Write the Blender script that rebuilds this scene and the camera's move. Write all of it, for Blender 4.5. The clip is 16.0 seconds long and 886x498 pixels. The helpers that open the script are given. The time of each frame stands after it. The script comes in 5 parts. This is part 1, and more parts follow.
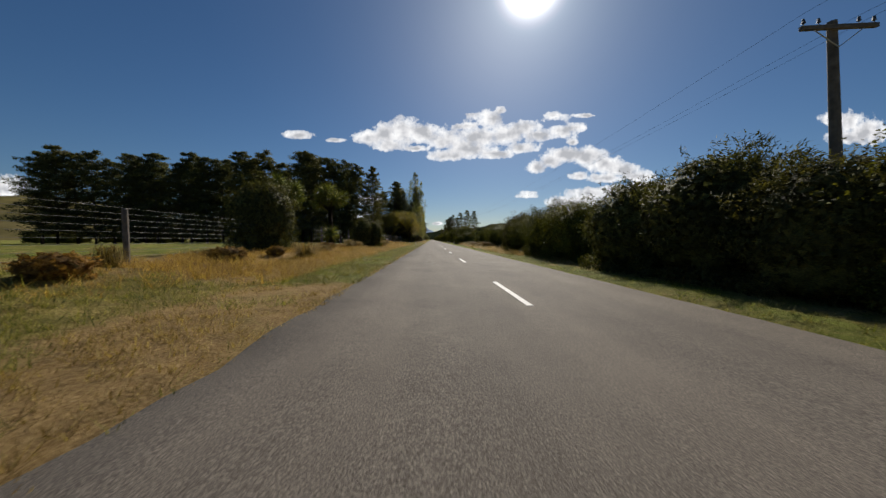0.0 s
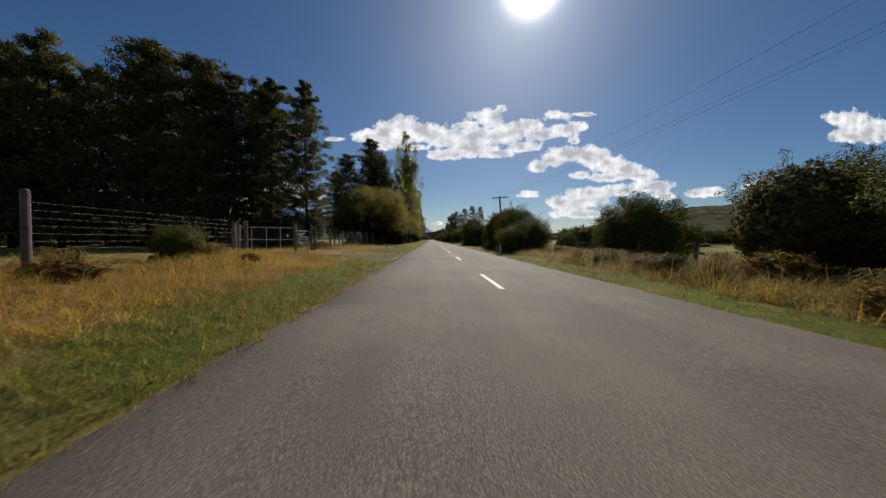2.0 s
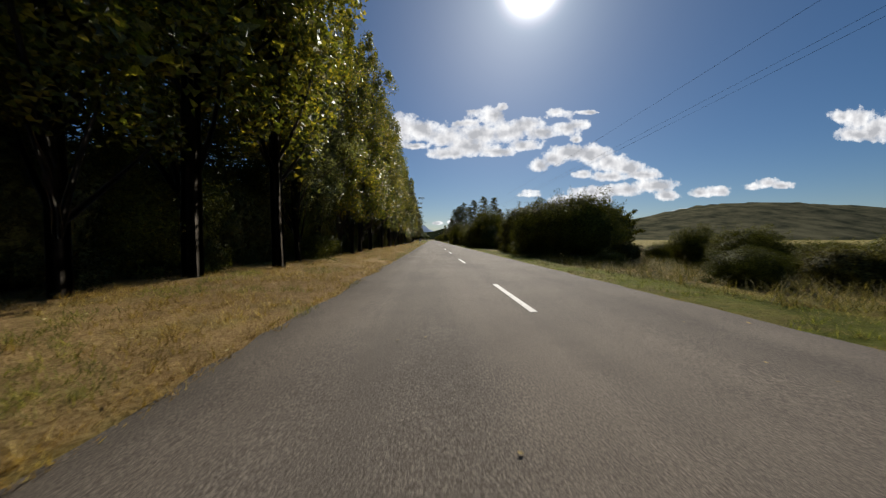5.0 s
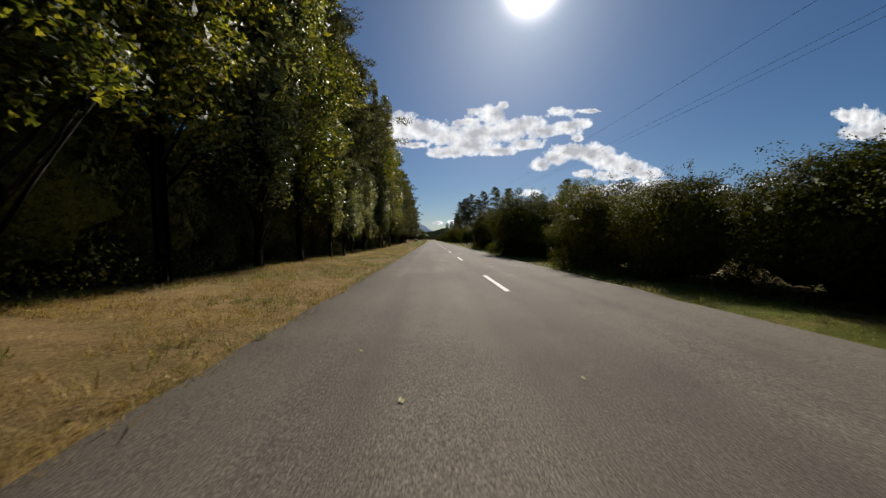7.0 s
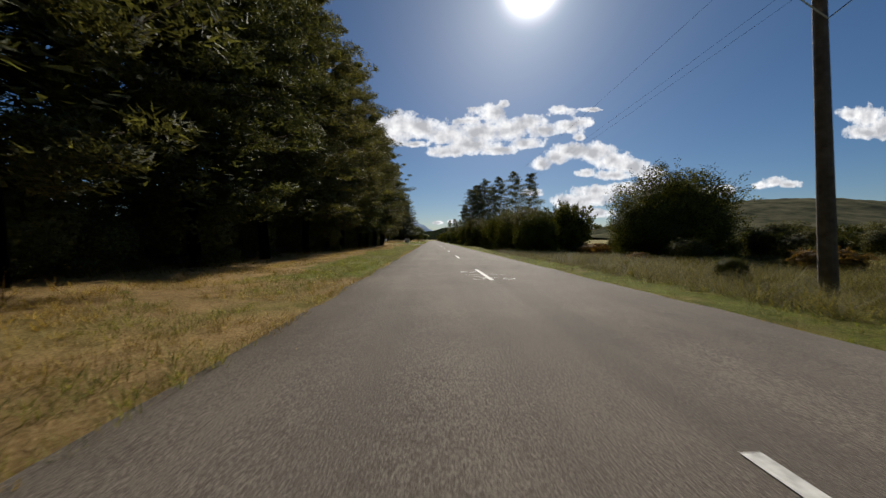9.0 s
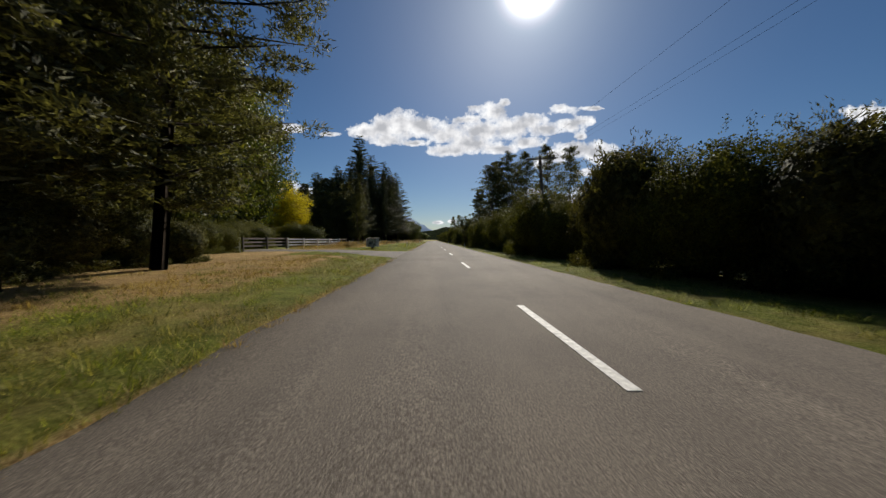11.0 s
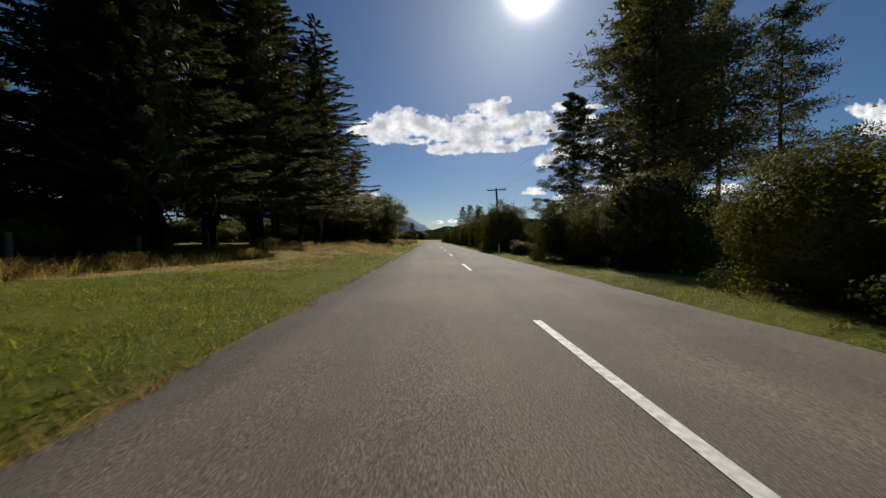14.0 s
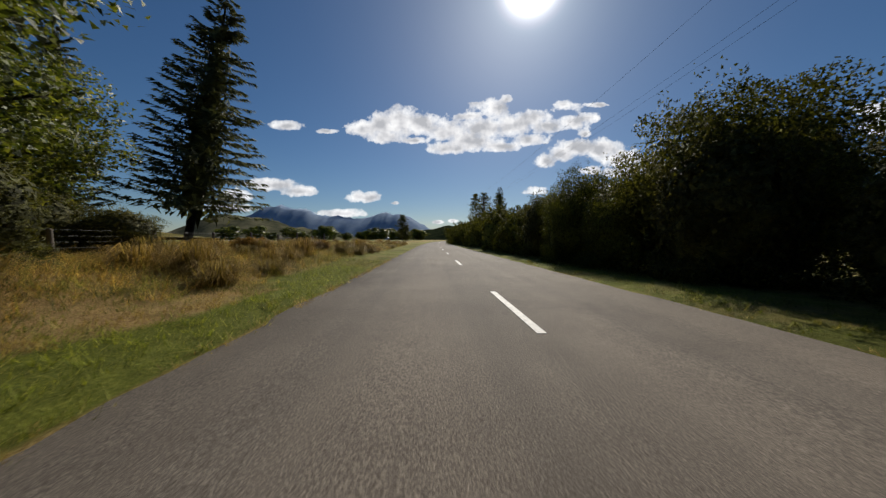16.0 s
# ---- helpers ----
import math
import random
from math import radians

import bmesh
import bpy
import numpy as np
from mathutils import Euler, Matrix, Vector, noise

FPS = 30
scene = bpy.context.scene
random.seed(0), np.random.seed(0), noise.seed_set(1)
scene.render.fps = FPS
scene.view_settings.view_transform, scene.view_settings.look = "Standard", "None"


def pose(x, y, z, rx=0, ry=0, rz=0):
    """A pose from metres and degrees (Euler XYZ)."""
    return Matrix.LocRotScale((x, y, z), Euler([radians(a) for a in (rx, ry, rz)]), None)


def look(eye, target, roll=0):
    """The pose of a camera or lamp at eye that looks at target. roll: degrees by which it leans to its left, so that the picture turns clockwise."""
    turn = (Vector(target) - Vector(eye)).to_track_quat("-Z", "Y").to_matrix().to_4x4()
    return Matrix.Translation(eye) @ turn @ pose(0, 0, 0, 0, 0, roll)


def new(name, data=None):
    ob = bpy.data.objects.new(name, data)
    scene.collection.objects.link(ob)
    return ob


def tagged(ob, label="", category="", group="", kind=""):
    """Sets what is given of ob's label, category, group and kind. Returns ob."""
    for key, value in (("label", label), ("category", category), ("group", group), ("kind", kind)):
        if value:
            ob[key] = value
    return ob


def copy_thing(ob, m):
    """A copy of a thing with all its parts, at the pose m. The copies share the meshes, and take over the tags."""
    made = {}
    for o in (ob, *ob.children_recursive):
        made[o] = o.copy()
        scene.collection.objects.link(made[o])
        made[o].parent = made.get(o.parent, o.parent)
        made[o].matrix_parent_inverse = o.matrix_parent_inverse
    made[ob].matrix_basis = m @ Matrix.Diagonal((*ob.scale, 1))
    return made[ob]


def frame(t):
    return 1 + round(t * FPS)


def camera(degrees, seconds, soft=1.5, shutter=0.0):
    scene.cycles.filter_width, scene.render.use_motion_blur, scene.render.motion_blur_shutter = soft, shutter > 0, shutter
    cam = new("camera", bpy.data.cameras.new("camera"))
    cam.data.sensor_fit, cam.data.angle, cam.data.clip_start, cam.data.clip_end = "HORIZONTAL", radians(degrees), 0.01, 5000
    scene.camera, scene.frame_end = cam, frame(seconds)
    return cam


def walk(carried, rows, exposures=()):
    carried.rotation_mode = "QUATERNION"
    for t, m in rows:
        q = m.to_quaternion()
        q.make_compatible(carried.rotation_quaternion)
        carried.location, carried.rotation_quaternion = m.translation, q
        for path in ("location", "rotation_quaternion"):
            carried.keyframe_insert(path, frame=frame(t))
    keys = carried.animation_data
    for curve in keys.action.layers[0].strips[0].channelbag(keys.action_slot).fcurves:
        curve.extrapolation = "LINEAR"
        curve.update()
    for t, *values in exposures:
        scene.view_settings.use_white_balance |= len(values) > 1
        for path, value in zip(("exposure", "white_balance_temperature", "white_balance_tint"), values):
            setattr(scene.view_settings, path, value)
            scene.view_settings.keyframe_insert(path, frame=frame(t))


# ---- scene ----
# the camera rides a car along a straight road that runs towards +Y; right is +X
FOV = 108.0
EYE = 1.106
cam = camera(FOV, 16.0, soft=1.3, shutter=0.03)
# seconds, metres along the road, metres to the right of the lane's middle
PACE = [(0.0, 0.65, 0.03), (0.5, 11.95, 0.03), (1.0, 24.55, 0.04), (1.5, 36.0, 0.04), (2.0, 48.85, 0.04), (2.5, 60.6, 0.04), (3.0, 73.15, 0.05), (3.5, 84.85, 0.05),
        (4.0, 97.8, 0.05), (5.25, 127.1, 0.04), (6.5, 156.85, 0.02), (7.0, 169.2, 0.02), (7.5, 180.75, 0.02), (8.0, 193.15, 0.02), (8.5, 204.35, 0.02), (9.0, 217.3, 0.04),
        (10.25, 246.6, 0.14), (11.5, 275.95, 0.24), (12.0, 288.35, 0.24), (12.5, 299.4, 0.23), (13.0, 311.15, 0.2), (13.5, 322.45, 0.19), (14.0, 334.6, 0.21),
        (14.5, 346.5, 0.27), (15.0, 358.5, 0.3), (15.5, 369.87, 0.3), (16.0, 382.2, 0.3)]
walk(cam, [(t, pose(x, s, EYE, 88.3, 0, -2.1)) for t, s, x in PACE])

# ---- world, sun, exposure ----
SUN_AZ, SUN_EL = radians(13.0), radians(33.0)
SUN_DIR = Vector((math.sin(SUN_AZ) * math.cos(SUN_EL), math.cos(SUN_AZ) * math.cos(SUN_EL), math.sin(SUN_EL)))
world = bpy.data.worlds.new("world")
scene.world = world
world.use_nodes = True
wn = world.node_tree.nodes
sky = wn.new("ShaderNodeTexSky")
sky.sky_type = "NISHITA"
sky.sun_disc = False
sky.sun_elevation, sky.sun_rotation = SUN_EL, SUN_AZ
sky.altitude, sky.air_density, sky.dust_density, sky.ozone_density = 600.0, 1.0, 0.45, 5.0
wn["Background"].inputs["Strength"].default_value = 0.042
vivid = wn.new("ShaderNodeHueSaturation")
vivid.inputs["Saturation"].default_value = 1.13
world.node_tree.links.new(sky.outputs[0], vivid.inputs["Color"])
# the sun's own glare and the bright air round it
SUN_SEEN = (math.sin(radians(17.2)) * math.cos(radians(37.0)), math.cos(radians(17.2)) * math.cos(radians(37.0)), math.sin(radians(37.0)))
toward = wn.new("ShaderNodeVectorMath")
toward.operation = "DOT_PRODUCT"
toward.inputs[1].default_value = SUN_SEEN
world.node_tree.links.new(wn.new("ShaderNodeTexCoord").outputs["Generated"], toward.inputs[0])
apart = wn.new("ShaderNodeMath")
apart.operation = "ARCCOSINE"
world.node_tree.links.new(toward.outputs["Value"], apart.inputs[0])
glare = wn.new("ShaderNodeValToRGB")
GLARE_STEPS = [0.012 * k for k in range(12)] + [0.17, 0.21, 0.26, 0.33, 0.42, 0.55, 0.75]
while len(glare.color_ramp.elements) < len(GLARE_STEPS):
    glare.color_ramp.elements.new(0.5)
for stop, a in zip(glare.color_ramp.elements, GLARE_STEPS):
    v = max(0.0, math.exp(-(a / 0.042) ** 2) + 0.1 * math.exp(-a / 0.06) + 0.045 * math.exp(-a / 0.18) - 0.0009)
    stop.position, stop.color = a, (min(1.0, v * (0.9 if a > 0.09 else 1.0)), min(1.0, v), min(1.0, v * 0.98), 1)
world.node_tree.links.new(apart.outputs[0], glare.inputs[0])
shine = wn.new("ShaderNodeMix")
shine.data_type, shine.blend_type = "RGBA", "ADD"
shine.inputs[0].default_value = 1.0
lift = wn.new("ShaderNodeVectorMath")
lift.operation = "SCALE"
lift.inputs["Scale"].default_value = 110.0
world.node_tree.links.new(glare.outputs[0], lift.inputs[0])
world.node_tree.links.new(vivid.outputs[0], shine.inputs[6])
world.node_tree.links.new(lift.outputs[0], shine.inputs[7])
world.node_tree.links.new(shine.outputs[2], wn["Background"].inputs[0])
sun_lamp = bpy.data.lights.new("sun_lamp", "SUN")
sun_lamp.energy, sun_lamp.angle, sun_lamp.color = 4.0, radians(0.53), (1.0, 0.93, 0.82)
sun_ob = new("sun_lamp", sun_lamp)
sun_ob.matrix_world = look(SUN_DIR * 100, (0, 0, 0))
scene.view_settings.exposure = 0.25


# ---- materials ----
def material(name):
    m = bpy.data.materials.new(name)
    m.use_nodes = True
    t = m.node_tree
    return m, t.nodes, t.links, t.nodes["Principled BSDF"]


def ramp(nodes, links, source, stops):
    r = nodes.new("ShaderNodeValToRGB")
    e = r.color_ramp.elements
    while len(e) < len(stops):
        e.new(0.5)
    for i, (p, c) in enumerate(stops):
        e[i].position, e[i].color = p, (*c, 1)
    links.new(source, r.inputs[0])
    return r.outputs[0]


def noise_of(nodes, links, scale, detail=4.0, coord=None, rough=0.55):
    n = nodes.new("ShaderNodeTexNoise")
    n.inputs["Scale"].default_value, n.inputs["Detail"].default_value, n.inputs["Roughness"].default_value = scale, detail, rough
    if coord is not None:
        links.new(coord, n.inputs["Vector"])
    return n.outputs["Fac"]


def coords(nodes, links, kind="Object", stretch=None):
    c = nodes.new("ShaderNodeTexCoord").outputs[kind]
    if stretch:
        m = nodes.new("ShaderNodeMapping")
        m.inputs["Scale"].default_value = stretch
        links.new(c, m.inputs[0])
        return m.outputs[0]
    return c


def world_place(nodes):
    return nodes.new("ShaderNodeNewGeometry").outputs["Position"]


def mixed(nodes, links, fac, a, b, mode="MIX"):
    m = nodes.new("ShaderNodeMix")
    m.data_type, m.blend_type = "RGBA", mode
    for socket, v in ((m.inputs[0], fac), (m.inputs[6], a), (m.inputs[7], b)):
        if hasattr(v, "links"):
            links.new(v, socket)
        elif isinstance(v, tuple):
            socket.default_value = (*v, 1)
        else:
            socket.default_value = v
    return m.outputs[2]


def bumped(nodes, links, bsdf, height, strength, distance):
    b = nodes.new("ShaderNodeBump")
    b.inputs["Strength"].default_value, b.inputs["Distance"].default_value = strength, distance
    links.new(height, b.inputs["Height"])
    links.new(b.outputs[0], bsdf.inputs["Normal"])


def plain(name, colour, rough=0.7, metal=0.0, grain=6.0, spread=0.35):
    m, n, l, p = material(name)
    c = coords(n, l)
    f = noise_of(n, l, grain, 6.0, c)
    dark, light = tuple(v * (1 - spread) for v in colour), tuple(min(1, v * (1 + spread)) for v in colour)
    l.new(ramp(n, l, f, [(0.3, dark), (0.7, light)]), p.inputs["Base Color"])
    p.inputs["Roughness"].default_value, p.inputs["Metallic"].default_value = rough, metal
    bumped(n, l, p, noise_of(n, l, grain * 8, 4.0, c), 0.3, 0.01)
    return m


def leafy(name, dark, mid, light, through_part=0.35, rough=0.65, patch=0.25, gloss=0.12):
    """Foliage: each leaf its own tone, broad patches of tone over the crown, some light passing through."""
    m, n, l, p = material(name)
    g = n.new("ShaderNodeNewGeometry")
    own = ramp(n, l, g.outputs["Random Per Island"], [(0.0, dark), (0.55, mid), (1.0, light)])
    patches = ramp(n, l, noise_of(n, l, patch, 3.0, g.outputs["Position"]), [(0.35, (0.72, 0.72, 0.68)), (0.65, (1.15, 1.12, 1.0))])
    mottle = ramp(n, l, noise_of(n, l, 7.0, 3.0, g.outputs["Position"]), [(0.35, (0.7, 0.7, 0.7)), (0.65, (1.2, 1.2, 1.2))])
    patches = mixed(n, l, 1.0, patches, mottle, "MULTIPLY")
    grit = noise_of(n, l, 24.0, 3.0, g.outputs["Position"], 0.7)
    patches = mixed(n, l, 1.0, patches, ramp(n, l, grit, [(0.36, (0.55, 0.55, 0.55)), (0.64, (1.35, 1.35, 1.3))]), "MULTIPLY")
    tree = n.new("ShaderNodeObjectInfo")
    vary = ramp(n, l, tree.outputs["Random"], [(0.0, (0.8, 0.85, 0.8)), (1.0, (1.15, 1.08, 0.95))])
    col = mixed(n, l, 1.0, mixed(n, l, 1.0, own, patches, "MULTIPLY"), vary, "MULTIPLY")
    l.new(col, p.inputs["Base Color"])
    p.inputs["Roughness"].default_value = rough
    p.inputs["Specular IOR Level"].default_value = gloss
    bumped(n, l, p, grit, 0.5, 0.06)
    tr = n.new("ShaderNodeBsdfTranslucent")
    l.new(mixed(n, l, 1.0, col, (1.25, 1.2, 0.55), "MULTIPLY"), tr.inputs[0])
    mx = n.new("ShaderNodeMixShader")
    mx.inputs[0].default_value = through_part
    l.new(p.outputs[0], mx.inputs[1])
    l.new(tr.outputs[0], mx.inputs[2])
    l.new(mx.outputs[0], n["Material Output"].inputs[0])
    return m


def asphalt():
    m, n, l, p = material("chip_seal")
    w = world_place(n)
    chips = noise_of(n, l, 75.0, 4.0, w, 0.7)
    col = ramp(n, l, chips, [(0.33, (0.061, 0.051, 0.041)), (0.5, (0.14, 0.119, 0.098)), (0.68, (0.335, 0.287, 0.238))])
    st = n.new("ShaderNodeMapping")
    st.inputs["Scale"].default_value = (1.0, 0.05, 1.0)
    l.new(w, st.inputs[0])
    tracks = ramp(n, l, noise_of(n, l, 0.9, 3.0, st.outputs[0]), [(0.3, (0.8, 0.8, 0.8)), (0.7, (1.15, 1.14, 1.12))])
    stains = ramp(n, l, noise_of(n, l, 0.35, 5.0, w, 0.65), [(0.35, (0.82, 0.81, 0.8)), (0.65, (1.1, 1.1, 1.08))])
    col = mixed(n, l, 1.0, mixed(n, l, 1.0, col, tracks, "MULTIPLY"), stains, "MULTIPLY")
    l.new(col, p.inputs["Base Color"])
    p.inputs["Roughness"].default_value = 0.85
    p.inputs["Specular IOR Level"].default_value = 0.2
    bumped(n, l, p, chips, 0.7, 0.012)
    return m


def ground_soil():
    """Paddock and verge ground: straw where dry, green where lush, over soil."""
    m, n, l, p = material("grassy_ground")
    w = world_place(n)
    fine = noise_of(n, l, 26.0, 7.0, w, 0.72)
    straw = ramp(n, l, fine, [(0.3, (0.2, 0.124, 0.05)), (0.52, (0.42, 0.29, 0.13)), (0.75, (0.64, 0.48, 0.25))])
    green = ramp(n, l, fine, [(0.3, (0.075, 0.09, 0.014)), (0.52, (0.17, 0.198, 0.03)), (0.75, (0.33, 0.345, 0.075))])
    a = n.new("ShaderNodeAttribute")
    a.attribute_name = "lush"
    s = n.new("ShaderNodeMath")
    s.operation = "MULTIPLY_ADD"
    s.inputs[1].default_value = 1.2
    l.new(noise_of(n, l, 0.5, 6.0, w, 0.65), s.inputs[0])
    l.new(a.outputs["Fac"], s.inputs[2])
    half = n.new("ShaderNodeMath")
    half.operation = "MULTIPLY"
    half.inputs[1].default_value = 0.5
    l.new(s.outputs[0], half.inputs[0])
    mask = ramp(n, l, half.outputs[0], [(0.42, (0, 0, 0)), (0.66, (1, 1, 1))])
    broad = mixed(n, l, 1.0, ramp(n, l, noise_of(n, l, 0.15, 4.0, w), [(0.35, (0.75, 0.72, 0.68)), (0.65, (1.12, 1.1, 1.05))]), ramp(n, l, noise_of(n, l, 2.6, 4.0, w, 0.6), [(0.3, (0.76, 0.75, 0.72)), (0.65, (1.18, 1.16, 1.12))]), "MULTIPLY")
    l.new(mixed(n, l, 1.0, mixed(n, l, mask, straw, green), broad, "MULTIPLY"), p.inputs["Base Color"])
    p.inputs["Roughness"].default_value = 0.95
    p.inputs["Specular IOR Level"].default_value = 0.1
    bumped(n, l, p, fine, 1.0, 0.1)
    return m


def far_hill(name, a, b, scale):
    m, n, l, p = material(name)
    w = world_place(n)
    f = noise_of(n, l, scale, 8.0, w, 0.62)
    l.new(ramp(n, l, f, [(0.35, a), (0.62, b)]), p.inputs["Base Color"])
    p.inputs["Roughness"].default_value = 1.0
    p.inputs["Specular IOR Level"].default_value = 0.0
    return m


def cloud_mat():
    """Backlit cumulus: billowed edges by noise, white with soft grey where it is thick."""
    m, n, l, p = material("cumulus")
    n.remove(p)
    a = n.new("ShaderNodeAttribute")
    a.attribute_name = "puff"
    w = world_place(n)
    big, soft = noise_of(n, l, 0.0085, 7.0, w, 0.6), noise_of(n, l, 0.0042, 3.0, w, 0.5)
    s = n.new("ShaderNodeMath")
    s.operation = "MULTIPLY_ADD"
    s.inputs[1].default_value = 0.95
    l.new(big, s.inputs[0])
    l.new(a.outputs["Fac"], s.inputs[2])
    body = n.new("ShaderNodeMath")
    body.operation = "SUBTRACT"
    body.inputs[1].default_value = 0.73
    l.new(s.outputs[0], body.inputs[0])
    cover = ramp(n, l, body.outputs[0], [(0.05, (0, 0, 0)), (0.18, (0.6, 0.6, 0.6)), (0.4, (1, 1, 1))])
    thick = n.new("ShaderNodeMath")
    thick.operation = "MULTIPLY_ADD"
    thick.inputs[1].default_value = 0.5
    l.new(a.outputs["Fac"], thick.inputs[0])
    l.new(soft, thick.inputs[2])
    tone = ramp(n, l, thick.outputs[0], [(0.66, (1.0, 1.0, 1.0)), (0.82, (0.74, 0.74, 0.76)), (0.97, (0.46, 0.47, 0.5))])
    e = n.new("ShaderNodeEmission")
    l.new(tone, e.inputs[0])
    e.inputs[1].default_value = 0.88
    t = n.new("ShaderNodeBsdfTransparent")
    mx = n.new("ShaderNodeMixShader")
    l.new(cover, mx.inputs[0])
    l.new(t.outputs[0], mx.inputs[1])
    l.new(e.outputs[0], mx.inputs[2])
    l.new(mx.outputs[0], n["Material Output"].inputs[0])
    return m


M_ROAD = asphalt()
M_SOIL = ground_soil()
M_PAINT = plain("road_paint", (0.58, 0.57, 0.53), 0.7, 0.0, 14.0, 0.35)
M_BARK = plain("grey_bark", (0.1, 0.08, 0.062), 0.9, 0.0, 5.0, 0.5)
M_PALEBARK = plain("pale_bark", (0.26, 0.23, 0.19), 0.85, 0.0, 4.0, 0.35)
M_POST = plain("weathered_timber", (0.13, 0.105, 0.08), 0.85, 0.0, 5.0, 0.4)
M_WIRE = plain("fence_wire", (0.1, 0.1, 0.1), 0.6, 0.3, 5.0, 0.2)
M_STEEL = plain("galvanised_steel", (0.55, 0.56, 0.57), 0.45, 0.7, 7.0, 0.2)
M_WHITE = plain("white_fence_paint", (0.78, 0.78, 0.75), 0.6, 0.0, 3.0, 0.15)
M_SHED = plain("white_sheet_iron", (0.72, 0.74, 0.75), 0.5, 0.0, 0.8, 0.1)
M_GRAVEL = plain("brown_gravel", (0.135, 0.094, 0.056), 0.95, 0.0, 5.0, 0.6)
M_SHRUB = leafy("shrub_leaves", (0.05, 0.056, 0.017), (0.098, 0.108, 0.025), (0.2, 0.21, 0.05), 0.34, 0.6, 0.25, 0.07)
M_KANUKA = leafy("fine_dull_leaves", (0.055, 0.055, 0.025), (0.105, 0.105, 0.042), (0.2, 0.195, 0.08), 0.34, 0.6, 0.25, 0.07)
M_PINE = leafy("pine_needles", (0.065, 0.068, 0.042), (0.112, 0.117, 0.062), (0.17, 0.175, 0.085), 0.4)
M_SPRUCE = leafy("spruce_needles", (0.065, 0.074, 0.048), (0.11, 0.122, 0.072), (0.18, 0.195, 0.105), 0.27)
M_POPLAR = leafy("poplar_leaves", (0.0756, 0.0946, 0.0227), (0.17, 0.199, 0.0416), (0.47, 0.4, 0.07), 0.55, 0.42, 0.25, 0.45)
M_SILVER = leafy("silvery_poplar_leaves", (0.09, 0.108, 0.045), (0.22, 0.245, 0.12), (0.5, 0.515, 0.34), 0.5, 0.4, 0.25, 0.5)
M_WILLOW = leafy("olive_willow_leaves", (0.115, 0.105, 0.032), (0.215, 0.19, 0.052), (0.46, 0.38, 0.115), 0.6, 0.5, 0.25, 0.3)
M_YELLOW = leafy("golden_leaves", (0.32, 0.285, 0.016), (0.52, 0.48, 0.026), (0.7, 0.66, 0.06), 0.52)
M_GREENTREE = leafy("green_tree_leaves", (0.045, 0.0675, 0.015), (0.105, 0.135, 0.03), (0.22, 0.235, 0.055), 0.42, 0.45, 0.25, 0.24)
M_CABBAGE = leafy("sword_leaves", (0.075, 0.105, 0.03), (0.165, 0.195, 0.0525), (0.36, 0.375, 0.12), 0.3)
M_GRASS_GREEN = leafy("green_grass", (0.08, 0.105, 0.016), (0.22, 0.27, 0.035), (0.47, 0.48, 0.13), 0.48, 0.6, 0.5)
M_GRASS_MIX = leafy("mixed_grass", (0.09, 0.105, 0.027), (0.25, 0.24, 0.07), (0.52, 0.45, 0.2), 0.46, 0.6, 0.5)
M_GRASS_STRAW = leafy("straw_grass", (0.2, 0.122, 0.043), (0.43, 0.285, 0.11), (0.64, 0.49, 0.235), 0.42, 0.6, 0.5)
M_BRACKEN = leafy("brown_bracken", (0.15, 0.09, 0.035), (0.27, 0.16, 0.058), (0.4, 0.26, 0.1), 0.4, 0.7, 0.6)
M_GOLD_GRASS = leafy("golden_grass", (0.2, 0.135, 0.052), (0.39, 0.265, 0.1), (0.58, 0.44, 0.2), 0.46, 0.6, 0.4)
M_RANK = leafy("rank_seeding_grass", (0.09, 0.085, 0.034), (0.2, 0.17, 0.072), (0.36, 0.29, 0.14), 0.42, 0.65, 0.5)
M_TUSSOCK = leafy("dull_tussock_blades", (0.14, 0.105, 0.045), (0.26, 0.185, 0.08), (0.42, 0.32, 0.16), 0.42, 0.65, 0.4)
M_HILL_GOLD = far_hill("golden_hill_grass", (0.11, 0.1, 0.035), (0.24, 0.19, 0.08), 0.012)
M_HILL_GREEN = far_hill("scrubby_hill", (0.04, 0.045, 0.03), (0.15, 0.14, 0.085), 0.022)
# the mountains' pale blue is aerial haze put into the base colour
M_MOUNT = far_hill("haze_tinted_mountain", (0.18, 0.25, 0.37), (0.29, 0.36, 0.46), 0.006)
M_FARTREES = far_hill("far_bush", (0.012, 0.018, 0.01), (0.035, 0.042, 0.02), 0.08)
M_CLOUD = cloud_mat()


# ---- mesh helpers ----
def raw_mesh(name, co, faces):
    """A mesh from an array of places and one or more arrays of faces."""
    me = bpy.data.meshes.new(name)
    co = np.asarray(co, dtype=np.float32)
    groups = [np.asarray(f, dtype=np.int32) for f in (faces if isinstance(faces, list) else [faces]) if len(f)]
    me.vertices.add(len(co))
    me.vertices.foreach_set("co", co.ravel())
    flat = np.concatenate([g.ravel() for g in groups])
    sizes = np.concatenate([np.full(len(g), g.shape[1], dtype=np.int32) for g in groups])
    me.loops.add(len(flat))
    me.loops.foreach_set("vertex_index", flat)
    me.polygons.add(len(sizes))
    me.polygons.foreach_set("loop_start", np.concatenate([[0], np.cumsum(sizes)[:-1]]).astype(np.int32))
    me.update(calc_edges=True)
    return me


def mesh_part(name, me, mat, parent=None, label=""):
    ob = new(name, me)
    if not me.materials:
        me.materials.append(mat)
    ob.parent = parent
    if label:
        ob["label"] = label
    return ob


